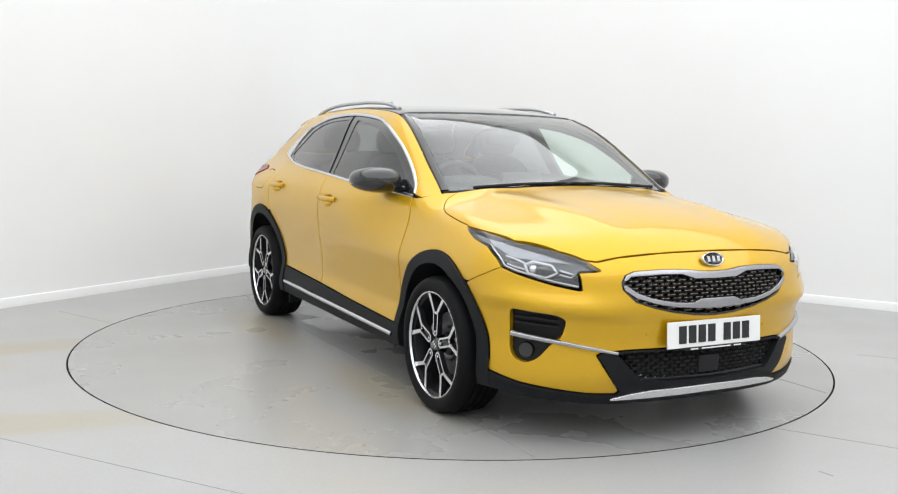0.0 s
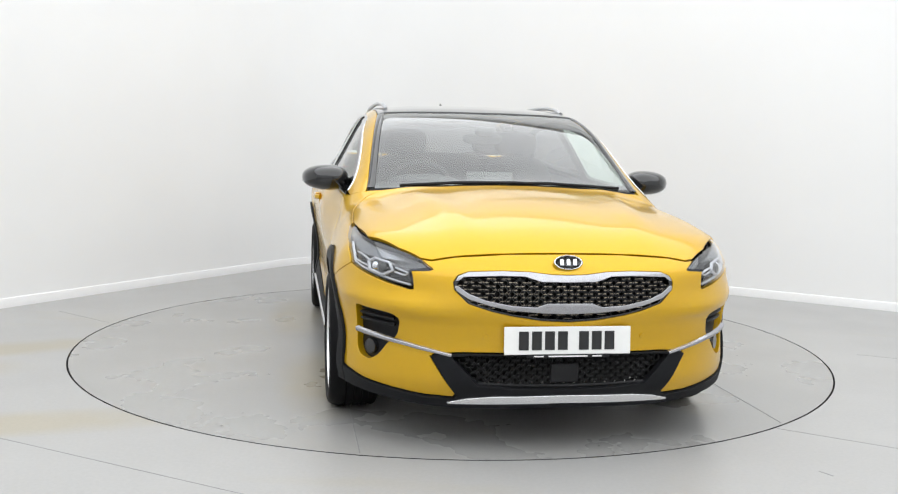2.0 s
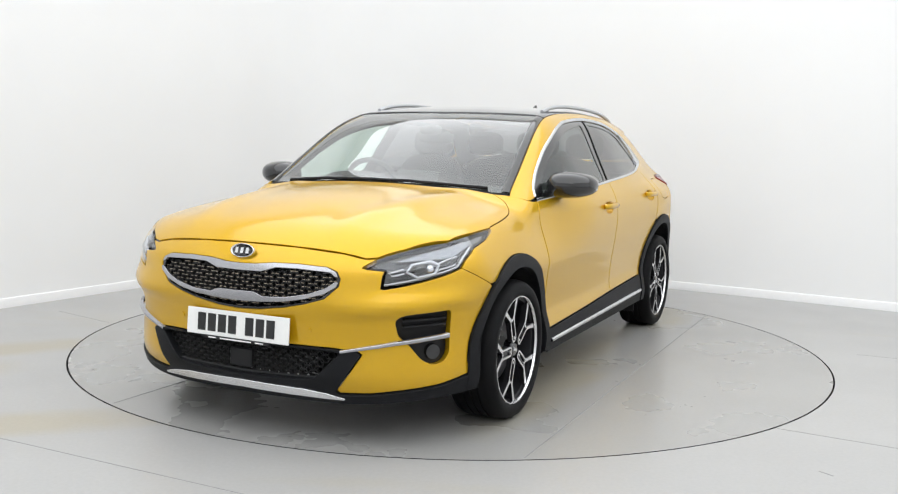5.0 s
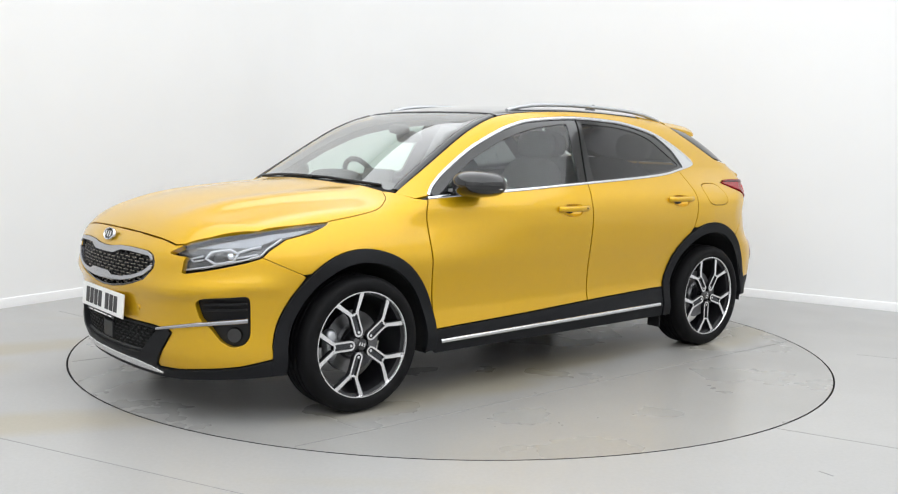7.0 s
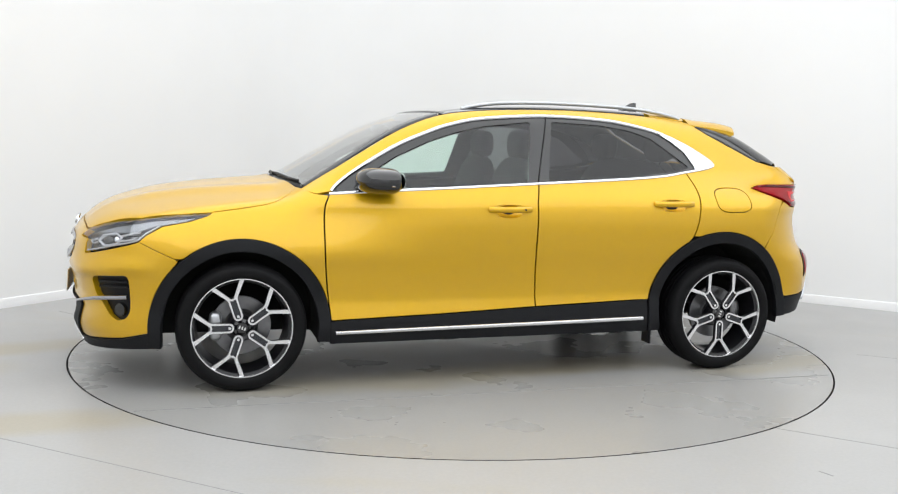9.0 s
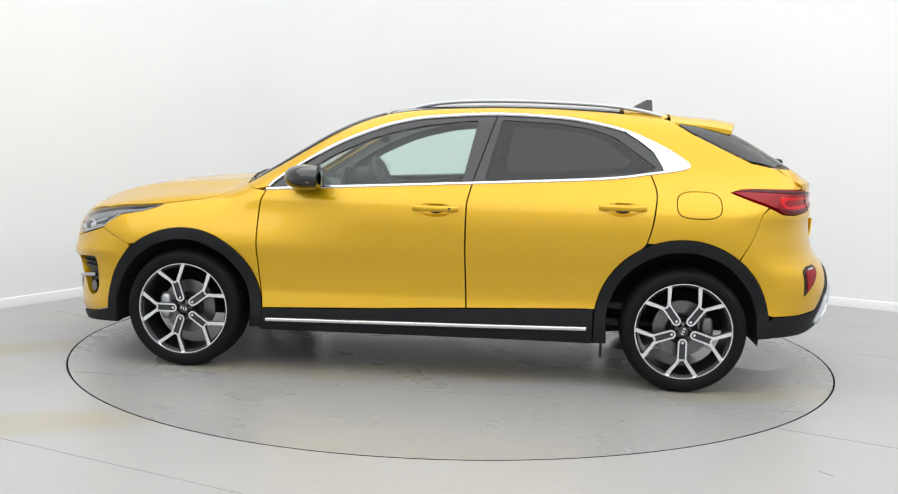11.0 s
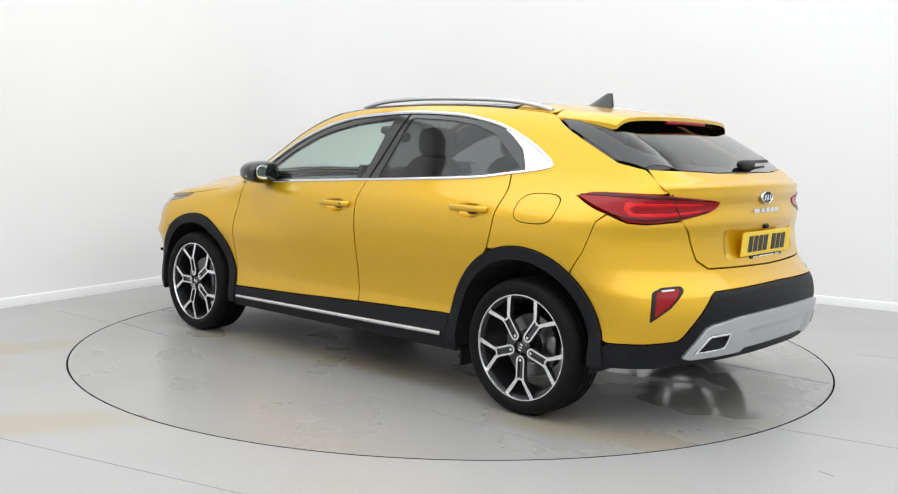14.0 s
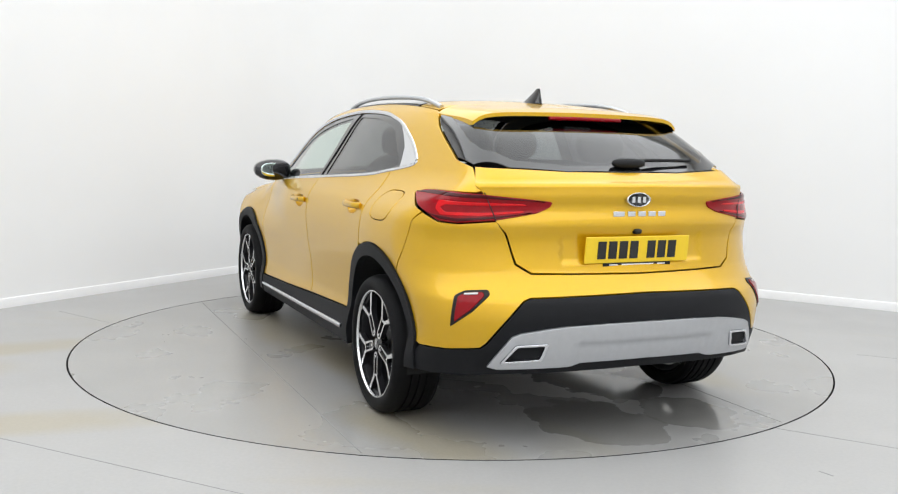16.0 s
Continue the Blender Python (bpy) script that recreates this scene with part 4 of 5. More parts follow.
# lower front
arch_low = [(math.atan2(p[1], p[0] - AXIS) / SWING, p[2]) for p in lift("side", [(1.765, 0.300), (1.755, 0.26), (1.72, 0.222)])]
lower_half = ([(0.0, 0.401), (0.45, 0.401), (0.57, 0.394), (0.585, 0.383), (0.483, 0.235), (0.497, 0.219), (0.62, 0.223), (0.91, 0.257), (1.090, 0.298)] + arch_low
              + [(0.86, 0.205), (0.62, 0.185), (0.50, 0.180), (0.0, 0.185)])
INTAKE = [(0.0, 0.393), (0.44, 0.393), (0.50, 0.385), (0.445, 0.335), (0.385, 0.280), (0.25, 0.268), (0.0, 0.264)]
drape("lower_bumper", "front", mirrored(lower_half), [CLAD], car, holes=[mirrored(INTAKE)], step=0.026, out=0.010, thick=0.03, label="dark plastic lower bumper with air intake")
drape("intake_back", "front", mirrored([(u * 1.02, z) for u, z in INTAKE]), [PIT], car, out=-0.05, thick=0.004, step=0.05)
honeycomb("intake_mesh", mirrored([(u * 0.98, 0.33 + (z - 0.33) * 0.96) for u, z in INTAKE]), 0.050, 0.032, -0.015, 0.14, [BLACK, PIT], car, "black lower intake mesh")
strip("intake_bar", "front", [(-0.42, 0.277), (-0.2, 0.272), (0, 0.270), (0.2, 0.272), (0.42, 0.277)], 0.010, [BLACK], car, out=-0.010, proud=0.006)
SKID = [(0.0, 0.243), (0.33, 0.237), (0.44, 0.226), (0.525, 0.207), (0.52, 0.200), (0.36, 0.203), (0.0, 0.209)]
drape("skid_lip", "front", mirrored(SKID), [ALLOY], car, out=0.016, thick=0.025, step=0.015, label="silver skid plate lip")
bm = bmesh.new()
box(bm, (2.152, 0.0, 0.325), (0.02, 0.115, 0.075), bevel=0.006)
part("radar_cover", bm, BLACK, car, "flat black sensor cover")


def plate(name, x, z, face, colour, label, tilt):
    """A registration plate: coloured plate with seven dark bars for the writing."""
    bm = bmesh.new()
    box(bm, (0, 0, 0), (0.008, 0.52, 0.111), bevel=0.003)
    pl = part(name, bm, colour, car, label)
    pl.matrix_basis = pose(x, 0, z, 0, tilt, 0 if face > 0 else 180)
    for y in (-0.196, -0.143, -0.090, -0.037, 0.050, 0.103, 0.156):
        bm = bmesh.new()
        box(bm, (0.005, y + 0.015, 0), (0.003, 0.040, 0.074))
        part("bar", bm, INK, pl)
    bm = bmesh.new()
    box(bm, (0.0046, 0.0, -0.062), (0.006, 0.34, 0.014), bevel=0.002)
    holder = part("holder", bm, BLACK, pl)
    for y, w in ((-0.12, 0.04), (0.0, 0.16), (0.12, 0.04)):
        bm = bmesh.new()
        box(bm, (0.0082, y, -0.062), (0.002, w, 0.005))
        part("bar", bm, WHITE, holder)
    return pl


plate("number_plate", 2.186, 0.459, 1, WHITE, "white front number plate with dark bars", -4)


def emblem(x, z, face, tilt):
    bm = bmesh.new()
    lathe(bm, [(0.0005, 0.006), (0.88, 0.006), (0.90, 0.008)], 40)
    e = part("emblem", bm, GLOSS, car, "oval black badge with bright metal rim", smooth=40)
    e.matrix_basis = pose(x, 0, z, 0, 0, -90 if face > 0 else 90) @ pose(0, 0, 0, tilt) @ Matrix.Diagonal((0.060, 1, 0.030, 1))
    bm = bmesh.new()
    lathe(bm, [(0.86, 0.006), (0.90, 0.010), (1.0, 0.009), (1.02, 0.0)], 40)
    part("rim", bm, CHROME, e, smooth=60)
    for k in (-0.45, 0.0, 0.45):
        bm = bmesh.new()
        box(bm, (k, 0.008, 0), (0.24, 0.004, 0.8))
        part("mark", bm, CHROME, e)


emblem(2.146, 0.763, 1, 20)
emblem(-2.058, 1.008, -1, 0)

# rear
arch_back = [(math.atan2(p[1], -p[0] - AXIS) / SWING, p[2]) for p in lift("side", arc(ARCH_R, R_OUT, 128.8, 171, 16))]
quarter_edge = [(math.atan2(p[1], -p[0] - AXIS) / SWING, p[2]) for p in lift("side", [(-1.690, 0.914), (-1.674, 0.870), (-1.658, 0.825), (-1.642, 0.780), (-1.610, 0.725)])]
rear_half_b = ([(0.0, 0.698), (0.39, 0.703), (0.575, 0.707), (0.648, 0.745), (0.668, 0.79), (0.698, 0.87), (0.733, 0.920), (0.90, 0.907), (0.99, 0.912), (1.078, 0.946)] + quarter_edge + arch_back
               + [(1.05, 0.400), (0.90, 0.405), (0.76, 0.420), (0.735, 0.440), (0.595, 0.610), (0.57, 0.622), (0.0, 0.630)])
drape("rear_bumper", "rear", mirrored(rear_half_b), PAINT, car, step=0.026, thick=0.03)
arch_back_low = [(math.atan2(p[1], -p[0] - AXIS) / SWING, p[2]) for p in lift("side", [(-1.722, 0.395), (-1.715, 0.34), (-1.70, 0.29)])]
low_half_b = ([(0.0, 0.626), (0.57, 0.618), (0.59, 0.607), (0.73, 0.436), (0.757, 0.415), (0.90, 0.400), (1.05, 0.395)] + arch_back_low[1:] + [(0.85, 0.295), (0.70, 0.310), (0.38, 0.315), (0.0, 0.320)])
drape("rear_cladding", "rear", mirrored(low_half_b), [CLAD], car, step=0.026, thick=0.03, label="dark plastic rear bumper insert")
EXH = [(0.685, 0.364), (0.618, 0.440), (0.488, 0.446), (0.515, 0.376)]
exh = rounded(EXH, 0.012)
SKID_B = [(0.0, 0.514), (0.22, 0.513), (0.42, 0.507), (0.49, 0.500), (0.60, 0.484), (0.635, 0.470), (0.735, 0.348), (0.70, 0.338), (0.38, 0.346), (0.34, 0.352), (0.0, 0.356)]
drape("skid_plate", "rear", mirrored(SKID_B), [SILVER], car, step=0.022, out=0.016, thick=0.035, holes=[exh, [(-u, z) for u, z in exh]],
      relief=lambda q: -0.014 * np.clip((0.40 - np.abs(q[:, 0])) / 0.06, 0, 1) * np.clip((0.455 - q[:, 1]) / 0.03, 0, 1), label="silver rear skid plate with exhaust openings")
for s in (1, -1):
    o = [(s * u, z) for u, z in exh]
    cu, cz = s * 0.577, 0.406
    ex = drape("exhaust_trim", "rear", o, [CHROME], car, step=0.012, out=0.022, thick=0.04, holes=[[(cu + (u - cu) * 0.82, cz + (z - cz) * 0.74) for u, z in o]], label="chrome exhaust finisher")[0]
    drape("opening", "rear", [(cu + (u - cu) * 0.9, cz + (z - cz) * 0.9) for u, z in o], [PIT], ex, step=0.03, out=-0.015, thick=0.004)
    fogr = [(s * u, z) for u, z in rounded([(0.875, 0.625), (0.835, 0.645), (0.745, 0.650), (0.730, 0.632), (0.79, 0.566), (0.882, 0.497)], 0.010)]
    fr = drape("rear_reflector", "rear", fogr, [BLACK], car, step=0.015, out=0.004, thick=0.012, label="red rear reflector in a black surround")[0]
    inner = [(s * 0.812 + (u - s * 0.812) * 0.74, 0.600 + (z - 0.600) * 0.78) for u, z in fogr]
    drape("lens", "rear", inner, [REDLENS], fr, step=0.015, out=0.008, thick=0.006)
    strip("clear_lens", "rear", [(s * 0.835, 0.628), (s * 0.78, 0.632)], 0.010, [SILVER], fr, out=0.008, proud=0.003)

# tailgate
def tail_relief(q):
    au, z = np.abs(q[:, 0]), q[:, 1]
    dip = np.clip((0.872 - z) / 0.012, 0, 1) * np.clip((z - 0.735) / 0.03, 0, 1) * np.clip((0.45 - au) / 0.03, 0, 1)
    lip = np.exp(-((z - 1.060) / 0.014) ** 2)
    return -0.012 * dip + 0.012 * lip - 0.004 * np.exp(-((z - 0.874) / 0.006) ** 2) * (au < 0.68)


gate_top = [(math.atan2(p[1], -p[0] - AXIS) / SWING, p[2]) for p in lift("top", [(-1.964, 0.001), (-1.948, 0.28), (-1.892, 0.525), (-1.800, 0.640)])]
gate_half = [(0.0, gate_top[0][1])] + gate_top[1:] + [(0.835, 1.060), (0.800, 1.038), (0.762, 0.95), (0.692, 0.873), (0.662, 0.794), (0.642, 0.750), (0.571, 0.7125), (0.39, 0.708), (0.0, 0.703)]
drape("tailgate", "rear", mirrored(gate_half), PAINT, car, step=0.020, relief=tail_relief, label="yellow tailgate with a recess for the plate")
TAIL = [(1.245, 1.018), (1.18, 1.032), (1.10, 1.036), (0.95, 1.036), (0.795, 1.030), (0.60, 1.012), (0.485, 0.999), (0.500, 0.975), (0.56, 0.953), (0.73, 0.926), (0.90, 0.912), (0.985, 0.917), (1.07, 0.955), (1.17, 0.990)]
for s in (1, -1):
    o = [(s * u, z) for u, z in rounded(TAIL, 0.012)]
    tl = drape("tail_lamp", "rear", o, [REDLENS], car, step=0.018, out=0.006, thick=0.03, label="wraparound red tail lamp")[0]
    bright = rounded([(1.00, 1.000), (0.80, 0.998), (0.62, 0.992), (0.60, 0.984), (0.80, 0.984), (0.96, 0.984), (0.985, 0.970), (0.96, 0.954), (0.80, 0.954), (0.62, 0.962), (0.62, 0.954), (0.80, 0.940), (0.98, 0.940), (1.01, 0.966)], 0.006)
    drape("light_guide", "rear", [(s * u, z) for u, z in bright], [LIGHTRED], tl, step=0.018, out=0.0085, thick=0.005)
    drape("clear_band", "rear", [(s * u, z) for u, z in rounded([(1.235, 1.020), (1.10, 1.032), (0.80, 1.027), (0.52, 1.001), (0.80, 1.014), (1.10, 1.018)], 0.004)], [REDDARK], tl, step=0.018, out=0.0085, thick=0.005)
    drape("lower_band", "rear", [(s * u, z) for u, z in rounded([(1.05, 0.946), (0.98, 0.924), (0.90, 0.917), (0.73, 0.931), (0.58, 0.954), (0.73, 0.940), (0.90, 0.930), (0.99, 0.938)], 0.004)], [REDDARK], tl, step=0.018, out=0.0085, thick=0.005)
    bm = bmesh.new()
    gp = lift("rear", [(s * 0.790, 1.036), (s * 0.765, 0.98), (s * 0.735, 0.922)])
    tube(bm, [tuple(p + normals(p[None])[0] * 0.0075) for p in gp], 0.0022, 0.0022, 6)
    part("lamp_gap", bm, PIT, tl)
plate("number_plate", -2.073, 0.800, -1, PLATEYELLOW, "yellow rear number plate with dark bars", 5)
for k, y in enumerate((0.092, 0.030, -0.022, -0.074, -0.126)):
    bm = bmesh.new()
    q = lift("rear", [(y / 0.78, 0.948)])[0]
    box(bm, (q[0] - 0.003, y, 0.948), (0.006, 0.056 if k == 0 else 0.038, 0.022), bevel=0.002)
    part("badge_bar", bm, CHROME, car)
bm = bmesh.new()
blob(bm, (-2.061, 0.0, 0.874), (0.018, 0.022, 0.012), 2.4, 16, 8)
part("reversing_camera", bm, BLACK, car, smooth=80)

# spoiler over the rear window
def spoiler():
    rows = [(-1.247, 0.0, 0.0), (-1.33, 0.003, 0.012), (-1.42, 0.014, 0.022), (-1.51, 0.030, 0.028), (-1.58, 0.044, 0.024), (-1.625, 0.053, 0.016)]
    ys = np.linspace(-1, 1, 41)
    V, top, low = [], [], []
    for x, rise, thick in rows:
        half = 0.576 - 0.030 * (x + 1.247) / -0.378
        line_t, line_l = [], []
        for q in ys:
            y = q * half
            back = 0.040 * q * q + 0.020 * q ** 8
            p = lift("top", [(x + back * (-1.247 - x) / 0.40, y)])[0]
            edge = 1 - abs(q) ** 10
            line_t.append((p[0], p[1], p[2] + rise * (0.35 + 0.65 * edge) + 0.001))
            line_l.append((p[0], p[1], p[2] + rise * (0.35 + 0.65 * edge) - max(thick, 0.012)))
        top.append(line_t)
        low.append(line_l)
    bm = bmesh.new()
    T = [[bm.verts.new(p) for p in r] for r in top]
    L = [[bm.verts.new(p) for p in r] for r in low]
    for A, flip in ((T, 0), (L, 1)):
        for i in range(len(rows) - 1):
            for j in range(40):
                f = bm.faces.new((A[i][j], A[i][j + 1], A[i + 1][j + 1], A[i + 1][j]))
                f.material_index = flip
    for i in range(len(rows) - 1):
        bm.faces.new((T[i][0], T[i + 1][0], L[i + 1][0], L[i][0]))
        bm.faces.new((T[i][40], T[i + 1][40], L[i + 1][40], L[i][40]))
    for j in range(40):
        bm.faces.new((T[-1][j], T[-1][j + 1], L[-1][j + 1], L[-1][j]))
        bm.faces.new((T[0][j], T[0][j + 1], L[0][j + 1], L[0][j]))
    sp = part("spoiler", bm, [YELLOW, GLOSS], car, "yellow roof spoiler with black underside", smooth=35)
    bm = bmesh.new()
    tube(bm, [(p[0] - 0.001, p[1], p[2] - 0.026) for p in top[-1][13:28]], 0.008, 0.009, 8)
    part("brake_light", bm, REDLENS, sp, "slim red high brake light", smooth=60)


spoiler()

# shark fin
bm = bmesh.new()
rings = []
for k in range(9):
    t = k / 8
    ring = []
    for i in range(20):
        a = 2 * math.pi * i / 20
        length, wide = 0.072 * (1 - t) + 0.017, 0.034 * (1 - t) ** 1.2 + 0.004
        cx = -1.112 - 0.064 * t
        ring.append(bm.verts.new((cx + length * math.cos(a), wide * math.sin(a), 1.440 + 0.074 * t)))
    rings.append(ring)
for a, b in zip(rings, rings[1:]):
    for i in range(20):
        j = (i + 1) % 20
        bm.faces.new((a[i], a[j], b[j], b[i]))
bm.faces.new(rings[-1])
bm.faces.new(rings[0])
part("aerial_fin", bm, GLOSS, car, "black shark-fin aerial", smooth=50)

# roof rails
for s in (1, -1):
    path = []
    for k in range(37):
        x = 0.13 - 1.33 * k / 36
        p = lift("top", [(x, 0.535)])[0]
        h = 0.024 * (1 - abs(2 * k / 36 - 1) ** 5)
        path.append((x, s * 0.535, p[2] + h))
    bm = bmesh.new()
    tube(bm, path, 0.013, 0.011, 10)
    part("roof_rail", bm, SILVER, car, "satin silver roof rail", smooth=60)

# wipers
def wiper(path, parent, w=0.010):
    bm = bmesh.new()
    tube(bm, path, w, 0.008, 8)
    return part("wiper", bm, BLACK, parent, smooth=60)


def on_top(x, y, up):
    p = lift("top", [(x, y)])[0]
    return (p[0], p[1], p[2] + up)


wiper([on_top(1.045, -0.55, 0.006), on_top(1.082, -0.3, 0.007), on_top(1.104, 0.0, 0.007), on_top(1.106, 0.1, 0.006)], car, 0.006)
wiper([on_top(1.108, -0.05, 0.006), on_top(1.090, 0.2, 0.007), on_top(1.058, 0.45, 0.007), on_top(1.022, 0.60, 0.006)], car, 0.006)
wiper([on_top(-1.93, 0.02, 0.022), on_top(-1.925, -0.12, 0.03), on_top(-1.90, -0.25, 0.022), on_top(-1.875, -0.40, 0.018)], car, 0.008)
bm = bmesh.new()
blob(bm, on_top(-1.935, -0.03, 0.022), (0.022, 0.085, 0.022), 2.6, 20, 10)
part("wiper_cover", bm, BLACK, car, smooth=80)

# door mirrors
for s in (1, -1):
    bm = bmesh.new()
    blob(bm, (0.0, 0.0, 0.0), (0.125, 0.122, 0.067), 2.4, 36, 20)
    for v in bm.verts:
        t = v.co.y / 0.122
        v.co.x += -0.030 * t - 0.012 * t * t
        v.co.z *= 1 - 0.10 * t
        if v.co.x < -0.060:
            v.co.x = -0.060 + (v.co.x + 0.060) * 0.30
    if s < 0:
        for v in bm.verts:
            v.co.y *= -1
    mir = part("door_mirror", bm, GLOSS, car, "gloss black door mirror on a stalk", smooth=70)
    mir.matrix_basis = pose(0.640, s * 0.903, 1.036)
    bm = bmesh.new()
    blob(bm, (-0.0735, s * 0.002, 0.002), (0.004, 0.092, 0.043), 2.9, 28, 12, Matrix.Rotation(s * 0.26, 4, "Z"))
    part("mirror_glass", bm, MIRRORGLASS, mir, "pale greenish mirror glass", smooth=60)
    bm = bmesh.new()
    tube(bm, [(0.098 - 0.045 * abs(t) - 0.10 * max(t, 0) ** 3, s * 0.120 * t, -0.020) for t in np.linspace(-0.6, 0.98, 14)], 0.007, 0.004, 6)
    part("indicator", bm, LAMPWHITE, mir, smooth=60)
    bm = bmesh.new()
    tube(bm, [(0.02, -s * 0.05, -0.045), (0.055, -s * 0.10, -0.045), (0.085, -s * 0.135, -0.040)], 0.040, 0.016, 12)
    part("stalk", bm, GLOSS, mir, smooth=60)


# wheels
def wheel(x, s, turn, zc):
    """One wheel: dark rim barrel with tyre, five forked spokes, brake disc and caliper."""
    bm = bmesh.new()
    lathe(bm, [(0.252, 0.0), (0.256, -0.006), (0.250, -0.014), (0.236, -0.018), (0.228, -0.05), (0.222, -0.17), (0.246, -0.19), (0.252, -0.19)], 72)
    w = part("wheel", bm, ALLOYDARK, car, "five-spoke machined alloy wheel with dark insets", smooth=40)
    bm = bmesh.new()
    lathe(bm, [(0.2525, 0.002), (0.2535, 0.006), (0.249, 0.006), (0.2465, 0.001), (0.2455, -0.004)], 72)
    part("rim_edge", bm, ALLOY, w, smooth=50)
    bm = bmesh.new()
    prof = [(0.241, -0.010), (0.2475, 0.005), (0.262, 0.014), (0.285, 0.016), (0.300, 0.010), (0.310, -0.004), (0.316, -0.022)]
    tread = []
    y = -0.030
    while y > -0.165:
        tread += [(0.3175, y), (0.3175, y - 0.026), (0.310, y - 0.028), (0.310, y - 0.034)]
        y -= 0.036
    prof += tread + [(0.316, -0.185), (0.308, -0.202), (0.290, -0.212), (0.262, -0.206), (0.250, -0.19)]
    lathe(bm, prof, 96)
    part("tyre", bm, RUBBER, w, "black low-profile tyre", smooth=35)
    for k in range(5):
        spin = Matrix.Rotation(-radians(turn + 72 * k), 4, "Y")
        bm = bmesh.new()
        def capsule(hw, r0, r1, n=8):
            lo = [(r0 + hw - hw * math.sin(math.pi * i / n), hw * math.cos(math.pi * i / n)) for i in range(n + 1)]
            return [(r1, hw)] + lo + [(r1, -hw)]
        prism(bm, capsule(0.024, 0.040, 0.158), -0.030, -0.006, capsule(0.0155, 0.0485, 0.150), 1)
        for q in (1, -1):
            a = radians(17.5) * q
            ex, ez = 0.246 * math.cos(a), 0.246 * math.sin(a)
            tip0, tip1 = (0.246 * math.cos(a - q * 0.045), 0.246 * math.sin(a - q * 0.045)), (0.246 * math.cos(a + q * 0.045), 0.246 * math.sin(a + q * 0.045))
            prism(bm, [(0.146, q * 0.0245), (0.1585, q * 0.0100), (0.166, q * 0.0130), tip0, tip1, (0.160, q * 0.0285)], -0.032, -0.0055, None, 1)
        bm.transform(spin)
        part("spoke", bm, [ALLOY, ALLOYDARK], w)
        bm = bmesh.new()
        prism(bm, capsule(0.0165, 0.047, 0.158), -0.028, -0.014)
        bm.transform(spin)
        part("spoke_inset", bm, LAMPHOUSE, w)
        for r in (0.062, 0.150):
            bm = bmesh.new()
            bmesh.ops.create_cone(bm, cap_ends=True, segments=12, radius1=0.009 if r < 0.1 else 0.005, radius2=0.007 if r < 0.1 else 0.004, depth=0.014, matrix=spin @ pose(r, -0.012, 0, -90))
            part("wheel_nut", bm, ALLOY, w, smooth=40)
    bm = bmesh.new()
    lathe(bm, [(0.0005, -0.006), (0.027, -0.008), (0.031, -0.014), (0.044, -0.020), (0.046, -0.05)], 32)
    hub = part("hub_cap", bm, GLOSS, w, smooth=40)
    for q in (-0.014, 0.0, 0.014):
        bm = bmesh.new()
        box(bm, (q, -0.006, 0), (0.007, 0.003, 0.016))
        bm.transform(Matrix.Rotation(-radians(turn + 20), 4, "Y"))
        part("hub_mark", bm, ALLOY, w)
    bm = bmesh.new()
    lathe(bm, [(0.055, -0.085), (0.075, -0.078), (0.085, -0.090), (0.150, -0.090), (0.150, -0.112), (0.085, -0.112)], 48)
    part("brake_disc", bm, DISCMETAL, w, smooth=30)
    bm = bmesh.new()
    lathe(bm, [(0.0, -0.075), (0.056, -0.075), (0.060, -0.12)], 24)
    part("axle_hub", bm, ALLOYDARK, w, smooth=30)
    bm = bmesh.new()
    blob(bm, ((0.13 if x > 0 else -0.13), -0.085, 0.0), (0.034, 0.030, 0.075), 3.2, 20, 10)
    part("caliper", bm, SILVER if x > 0 else DISCMETAL, w, smooth=60)
    for ob in [w] + [q for q in w.children if not q.name.startswith("tyre")]:
        ob.data.transform(Matrix.Diagonal((0.970, 1, 0.970, 1)))
    w.matrix_basis = pose(x, s * 0.898, zc) @ (Matrix() if s > 0 else pose(0, 0, 0, 0, 0, 180))
    bm = bmesh.new()
    c, r = (ARCH_F, 0.392) if x > 0 else (ARCH_R, 0.392)
    pts = arc(c, r, -12, 192, 28)
    a = [bm.verts.new((px, s * 0.885, pz)) for px, pz in pts]
    b = [bm.verts.new((px, s * 0.50, pz)) for px, pz in pts]
    for i in range(len(a) - 1):
        bm.faces.new((a[i], a[i + 1], b[i + 1], b[i]))
    bm.faces.new(b)
    part("wheel_well", bm, PIT, car)


wheel(1.325, 1, 0, 0.3175)
wheel(-1.325, 1, -90, 0.3175)
wheel(1.325, -1, 20, 0.3175)
wheel(-1.325, -1, 50, 0.3175)

